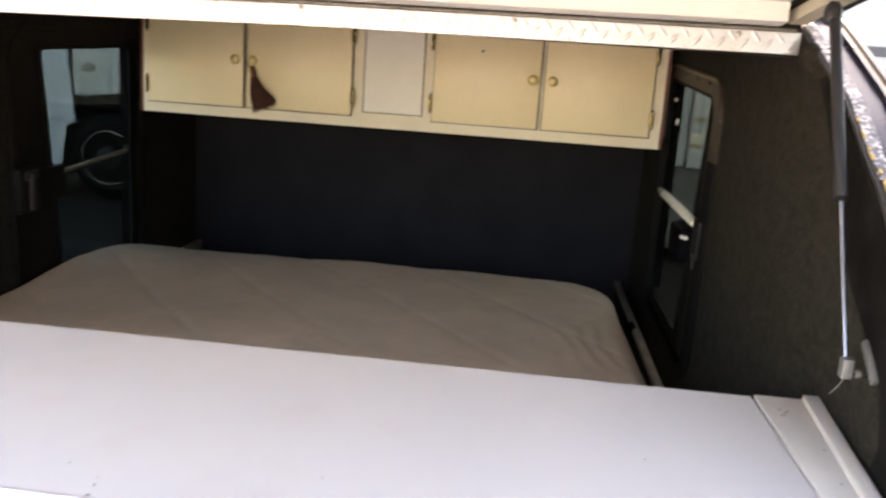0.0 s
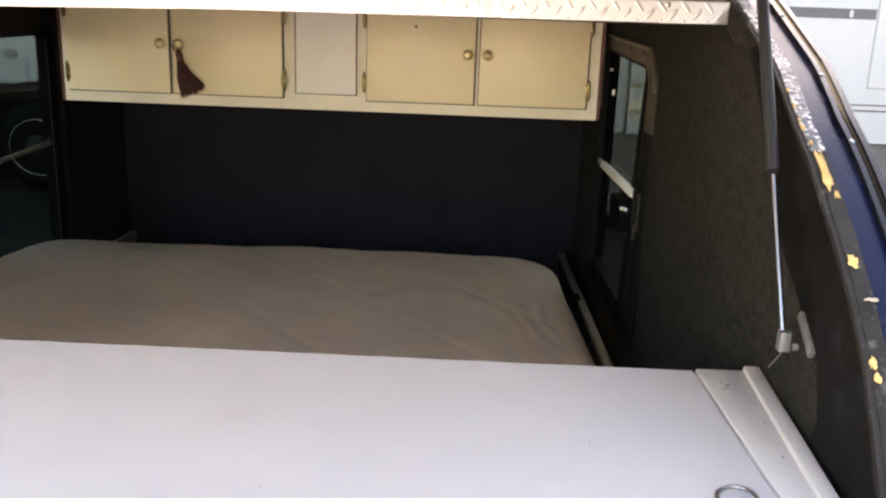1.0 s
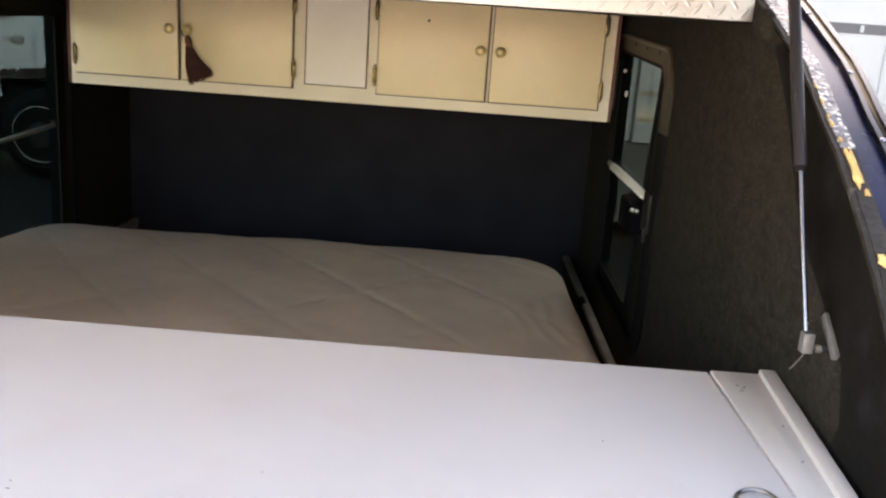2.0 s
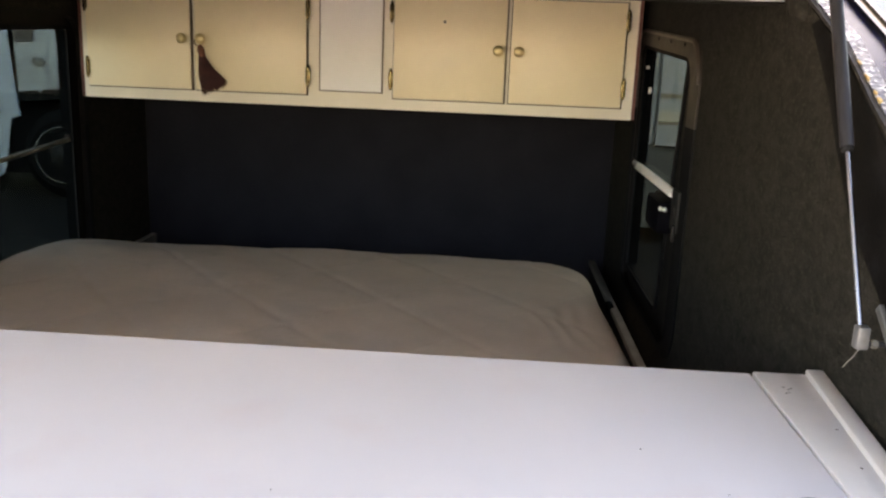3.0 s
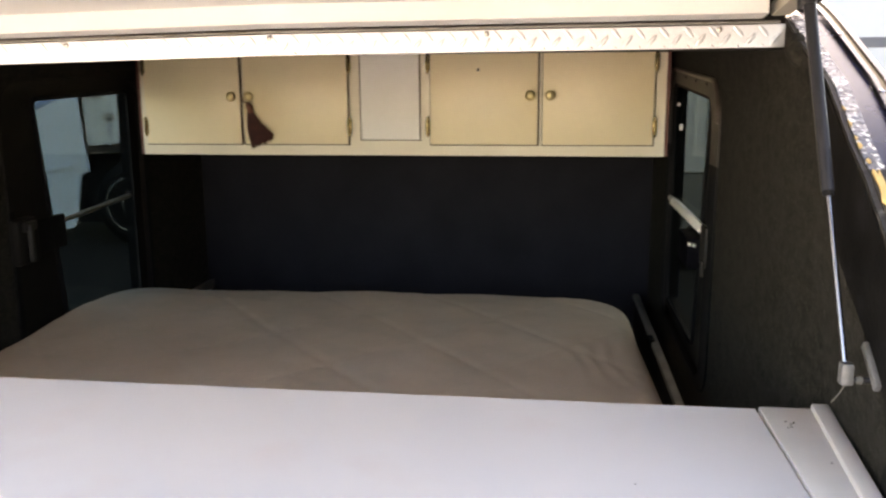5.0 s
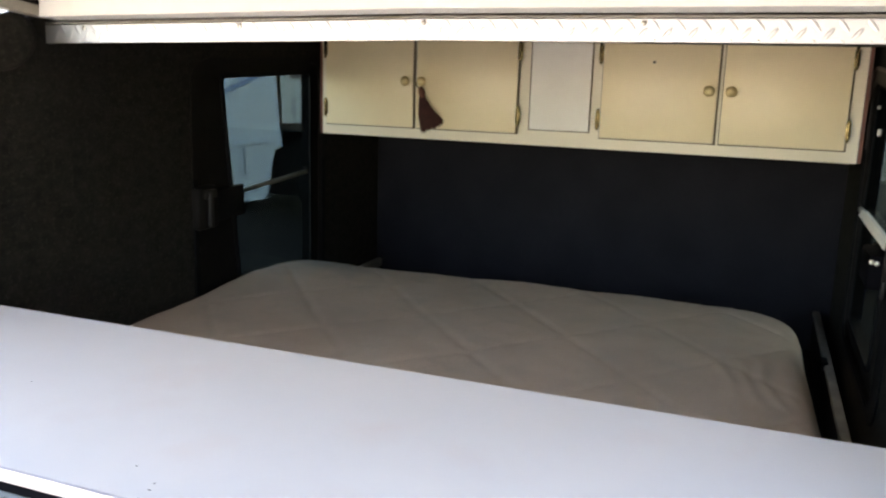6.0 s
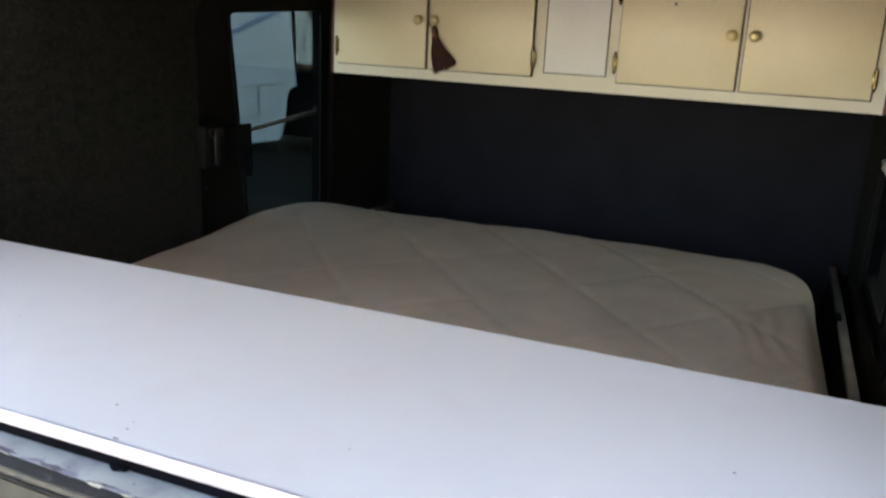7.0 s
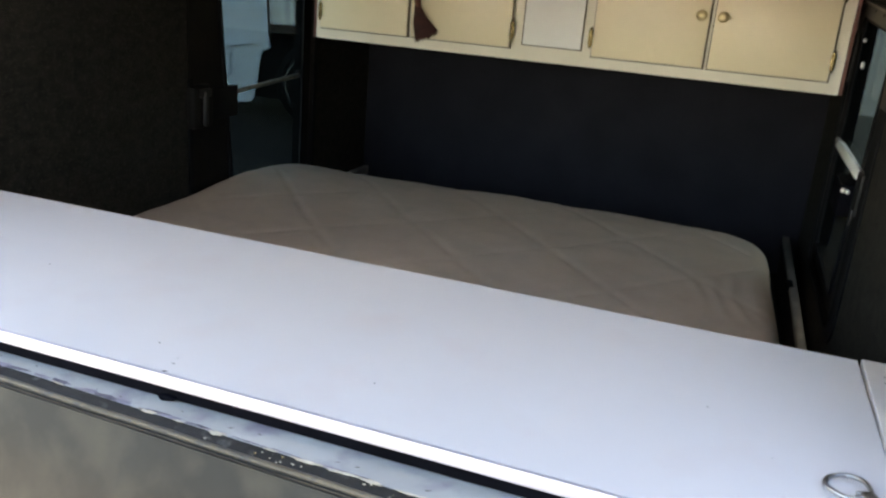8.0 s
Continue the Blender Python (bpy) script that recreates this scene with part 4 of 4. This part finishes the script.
# dirt specks on the sill
for i in range(16):
    xx = -0.30 + 0.055 * i + rng.uniform(-0.02, 0.02)
    part("scuff", blot(xx, -1.690 - 0.045 * max(-0.36, min(0.36, xx - 0.03)) + rng.uniform(-0.006, 0.004), 0.8771, rng.uniform(0.002, 0.008), rng.uniform(0.0008, 0.002), rng.uniform(-30, 30), 300 + i, 0.0003), "dirt", rb, "small dark scuff")

# ---- running gear under the trailer ----
ch = thing("trailer_chassis", "dark steel trailer chassis with two wheels under the body", "chassis")
for side in (-1, 1):
    part("frame_rail", box(*sorted((side * 0.46, side * 0.51)), -1.55, 0.62, 0.36, 0.449, 0.006), "door_black", ch, "black steel frame rail")
    wl = part("wheel", lathe([(0.17, -0.07), (0.255, -0.07), (0.278, -0.055), (0.283, 0.0), (0.278, 0.055), (0.255, 0.07), (0.17, 0.07)], Matrix.Translation((side * 0.91, -0.78, 0.286)) @ Matrix.Rotation(radians(90), 4, "Y"), 32), "tyre", ch, "black tyre", True)
    part("rim", lathe([(0.03, -0.06), (0.165, -0.055), (0.172, 0.0), (0.165, 0.058), (0.13, 0.045), (0.05, 0.05), (0.03, 0.062)], Matrix.Translation((side * 0.91, -0.78, 0.286)) @ Matrix.Rotation(radians(90 * side), 4, "Y"), 28), "rv_grey", wl, "pale steel rim", True)
    arc = [Vector((-0.78 - 0.34 * math.cos(a), 0.286 + 0.31 * math.sin(a))) for a in [math.pi * k / 14 for k in range(15)]]
    part("fender", strip(arc, *sorted((side * 0.795, side * 1.0)), -0.004, 0.004), "blue_paint", ch, "dark blue wheel fender", True)
part("axle", rod((-0.88, -0.78, 0.286), (0.88, -0.78, 0.286), 0.03, 14), "door_black", ch, "", True)
part("spring_block", box(-0.52, 0.52, -0.83, -0.73, 0.30, 0.362, 0.005), "door_black", ch)
part("tongue", box(-0.045, 0.045, 0.30, 1.08, 0.37, 0.440, 0.006), "door_black", ch, "black steel tongue")
part("jack_post", rod((0.0, 1.0, 0.004), (0.0, 1.0, 0.66), 0.028, 14), "dull_steel", ch, "grey jack post", True)

# ---- outside ----
gd = finish("ground", box(-600, 600, -600, 600, -0.3, 0.0), "concrete")
tagged(gd, "light grey concrete ground", "ground", kind="structure")
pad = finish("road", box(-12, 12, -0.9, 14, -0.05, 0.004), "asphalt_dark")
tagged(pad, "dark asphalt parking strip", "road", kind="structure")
# unseen dark ground, added to lessen the bounce onto the left wall
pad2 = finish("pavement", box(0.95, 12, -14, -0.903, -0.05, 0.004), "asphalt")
tagged(pad2, "unseen dark ground added to cut bounced light", "pavement", kind="structure")

# unseen wall, added only to keep light off the left inside wall
yw = finish("light_block_wall", box(2.7, 2.85, -9.0, -0.7, 0.0, 2.6, 0.02), "light_block_wall")
tagged(yw, "unseen dark wall added to block light from the right", "wall", kind="structure")


def rv_right():
    y = 3.5
    r = thing("motorhome", "white motorhome with dark stripes parked beyond the trailer", "motorhome")
    part("body", box(1.475, 8.5, y, y + 2.3, 0.690, 3.0, 0.006), "rv_white", r, "white body")
    # the cap's hidden length behind the trailer is added to shade the ground
    part("front_cap", box(-1.0, 1.470, y + 0.03, y + 2.2, 0.690, 3.0, 0.02), "rv_grey", r, "blue-grey end cap, lengthened out of view to shade the ground")
    part("skirt", box(-0.9, 8.4, y + 0.04, y + 2.2, 0.12, 0.688), "rv_dim", r, "dark grey lower skirt")
    part("stripe", box(2.31, 3.04, y - 0.004, y + 0.01, 1.505, 1.57), "rv_stripe", r, "dark stripe")
    part("tan_line", box(1.477, 2.30, y - 0.004, y - 0.0005, 1.010, 1.036), "rv_tan_line", r, "thin tan moulding line")
    part("cream_band", box(1.477, 2.30, y - 0.006, y - 0.0005, 0.856, 0.924), "rv_cream", r, "cream band")
    part("band_shadow_gap", box(1.477, 2.30, y - 0.003, y - 0.0005, 0.834, 0.8555), "rv_tan_line", r, "brown gap line")
    for z0, z1 in ((0.905, 0.917), (0.944, 0.954)):
        part("stripe", box(2.31, 8.3, y - 0.004, y - 0.0005, z0, z1), "rv_stripe", r, "thin dark stripe")
    hd = part("hatch_door", box(3.05, 3.85, y - 0.012, y + 0.01, 1.06, 1.78, 0.008), "rv_white", r, "white service hatch")
    part("vent_grille", box(3.11, 3.75, y - 0.016, y - 0.008, 1.60, 1.72, 0.004), "rv_grey", hd, "grey vent grille")
    part("hatch_seam", box(3.06, 3.84, y - 0.014, y - 0.011, 1.395, 1.402), "rv_grey", hd)
    part("stripe_light", box(2.86, 2.885, y - 0.016, y - 0.003, 1.515, 1.56, 0.004), "rv_white", r, "small white marker light")
    for cx in (2.4, 6.8):
        part("wheel", rod((cx, y + 0.03, 0.364), (cx, y + 0.28, 0.364), 0.36, 28), "tyre", r, "black wheel", True)
    return r


rv_right()


def plate_y(outline, y0, y1):
    bm = bmesh.new()
    a = [bm.verts.new((p[0], y0, p[1])) for p in outline]
    b = [bm.verts.new((p[0], y1, p[1])) for p in outline]
    bm.faces.new(a)
    bm.faces.new(b[::-1])
    for i in range(len(a)):
        bm.faces.new((a[i], a[(i + 1) % len(a)], b[(i + 1) % len(a)], b[i]))
    bmesh.ops.triangulate(bm, faces=[f for f in bm.faces if len(f.verts) > 4])
    return bm


def van_left():
    """Pale van beside the trailer, its end cut in a curve over the wheel."""
    y = 1.25
    v = thing("white_van", "pale blue-white van with a blue stripe parked beside the trailer", "van", at=(-0.010, 0, 0))
    shell = plate_y([(-4.56, 0.50), (-1.879, 0.626), (-1.712, 0.659), (-1.694, 0.693), (-1.680, 0.761), (-1.671, 0.834), (-1.657, 0.90), (-1.619, 0.920), (-1.632, 3.07), (-4.56, 3.07)], y, y + 0.75)
    for q in shell.verts:
        if q.co.y > y + 0.1 and q.co.x > -3.0:
            q.co.x -= 0.62                      # the end falls away towards the far side
    part("side_panel", shell, "van_white", v, "pale side panel with a curved arch cut")
    part("corner_post", plate_y([(-1.685, 0.930), (-1.613, 0.919), (-1.639, 1.254), (-1.670, 3.07), (-1.738, 3.07), (-1.710, 1.255)], y - 0.012, y - 0.0005), "van_white", v, "pale corner moulding")
    # the shade under the van is put into this dark colour
    part("lower_body", box(-4.5, -2.35, y + 0.20, y + 0.7, 0.30, 0.600, 0.01), "underbody_dark", v, "lower body with its underside shade painted dark")
    part("body_rail", plate_y([(-2.739, 0.765), (-1.698, 0.934), (-1.698, 0.946), (-2.739, 0.778)], y - 0.014, y - 0.0005), "van_white", v, "raised body rail")
    part("hatch_cover", plate_y([(-2.233, 0.695), (-1.827, 0.776), (-1.830, 0.904), (-2.233, 0.825)], y - 0.009, y - 0.0005), "van_white", v, "pale storage hatch")
    # joints, and the shadow below the rail, drawn as thin grey strips
    for nm, line in (("hatch_seam", ((-1.830, 0.907), (-1.823, 0.907), (-1.820, 0.775), (-1.826, 0.775))), ("hatch_seam", ((-2.233, 0.689), (-1.820, 0.770), (-1.820, 0.775), (-2.233, 0.6945))),
                     ("rail_shadow", ((-2.739, 0.756), (-1.698, 0.925), (-1.698, 0.933), (-2.739, 0.764))), ("post_seam", ((-1.694, 0.927), (-1.687, 0.927), (-1.712, 1.255), (-1.740, 3.07), (-1.747, 3.07), (-1.719, 1.255)))):
        part(nm, plate_y(list(line), y - 0.004, y - 0.0005), "van_seam_shade", v, "grey shadow seam")
    part("blue_stripe", plate_y([(-2.739, 0.806), (-1.951, 1.146), (-1.728, 1.243), (-1.719, 1.260), (-1.796, 1.238), (-1.951, 1.171), (-2.739, 0.864)], y - 0.005, y - 0.0005), "van_blue", v, "blue slanting stripe")
    for cx in (-4.0, -2.62):
        part("road_wheel", rod((cx, y + 0.02, 0.304), (cx, y + 0.25, 0.304), 0.30, 28), "tyre", v, "black road wheel", True)
    return v


def truck_left():
    """Grey truck deeper in the yard, seen past the end of the van."""
    y = 4.1
    k = thing("grey_truck", "blue-grey truck with dark underside standing behind the van", "truck")
    part("body_panel", plate_y([(-4.4, 0.770), (-3.289, 0.820), (-2.776, 0.868), (-1.6, 0.95), (-1.6, 3.2), (-4.4, 3.2)], y, y + 1.8), "van_grey", k, "blue-grey body panel")
    part("bumper", plate_y([(-4.4, 0.705), (-3.289, 0.745), (-2.776, 0.788), (-1.6, 0.86), (-1.6, 0.949), (-2.776, 0.867), (-3.289, 0.819), (-4.4, 0.769)], y + 0.03, y + 1.7), "underbody_dark", k, "dark sill strip under the panel")
    part("marker_light", box(-3.108, -3.086, y - 0.012, y + 0.004, 0.820, 0.856, 0.004), "van_white", k, "small white marker light")
    part("hanging_flap", plate_y([(-3.34, 1.40), (-3.075, 1.42), (-3.101, 1.312), (-3.133, 1.201), (-3.272, 1.200), (-3.314, 1.296)], y - 0.02, y - 0.002), "flap_brown", k, "brown-grey hanging flap")
    lamp = lathe([(0.044, -0.004), (0.044, 0.012), (0.036, 0.016), (0.033, 0.009), (0.016, 0.014), (0.001, 0.016)], Matrix.Identity(4), 24)
    bmesh.ops.transform(lamp, verts=lamp.verts, matrix=Matrix.Translation((-3.095, y, 1.050)) @ Matrix.Diagonal((1.2, 1.0, 0.85, 1.0)) @ to_rear)
    part("round_lamp", lamp, "lamp_dim", k, "small oval lamp", True)
    part("wheel_well", box(-4.3, -1.7, y + 0.32, y + 1.6, 0.14, 0.72), "black_paint", k, "black underside and wheel well")
    wx, wz = -2.925, 0.351
    wh = part("wheel", rod((wx, y - 0.05, wz), (wx, y + 0.20, wz), 0.346, 40), "tyre", k, "black tyre", True)
    ring = [Vector((wx + 0.213 * math.cos(a), y - 0.054, wz + 0.213 * math.sin(a))) for a in [2 * math.pi * i / 48 for i in range(48)]]
    part("trim_ring", tube(ring, 0.0085, 8, True), "ring_dim", wh, "dull bright trim ring", True)
    part("hub", lathe([(0.100, 0), (0.095, 0.010), (0.05, 0.02), (0.03, 0.03), (0.001, 0.032)], Matrix.Translation((wx, y - 0.05, wz)) @ to_rear, 24), "worn_edge", wh, "dark hub", True)
    part("wheel", rod((-4.0, y - 0.05, wz), (-4.0, y + 0.20, wz), 0.346, 40), "tyre", k, "black tyre", True)
    return k


van_left()
truck_left()
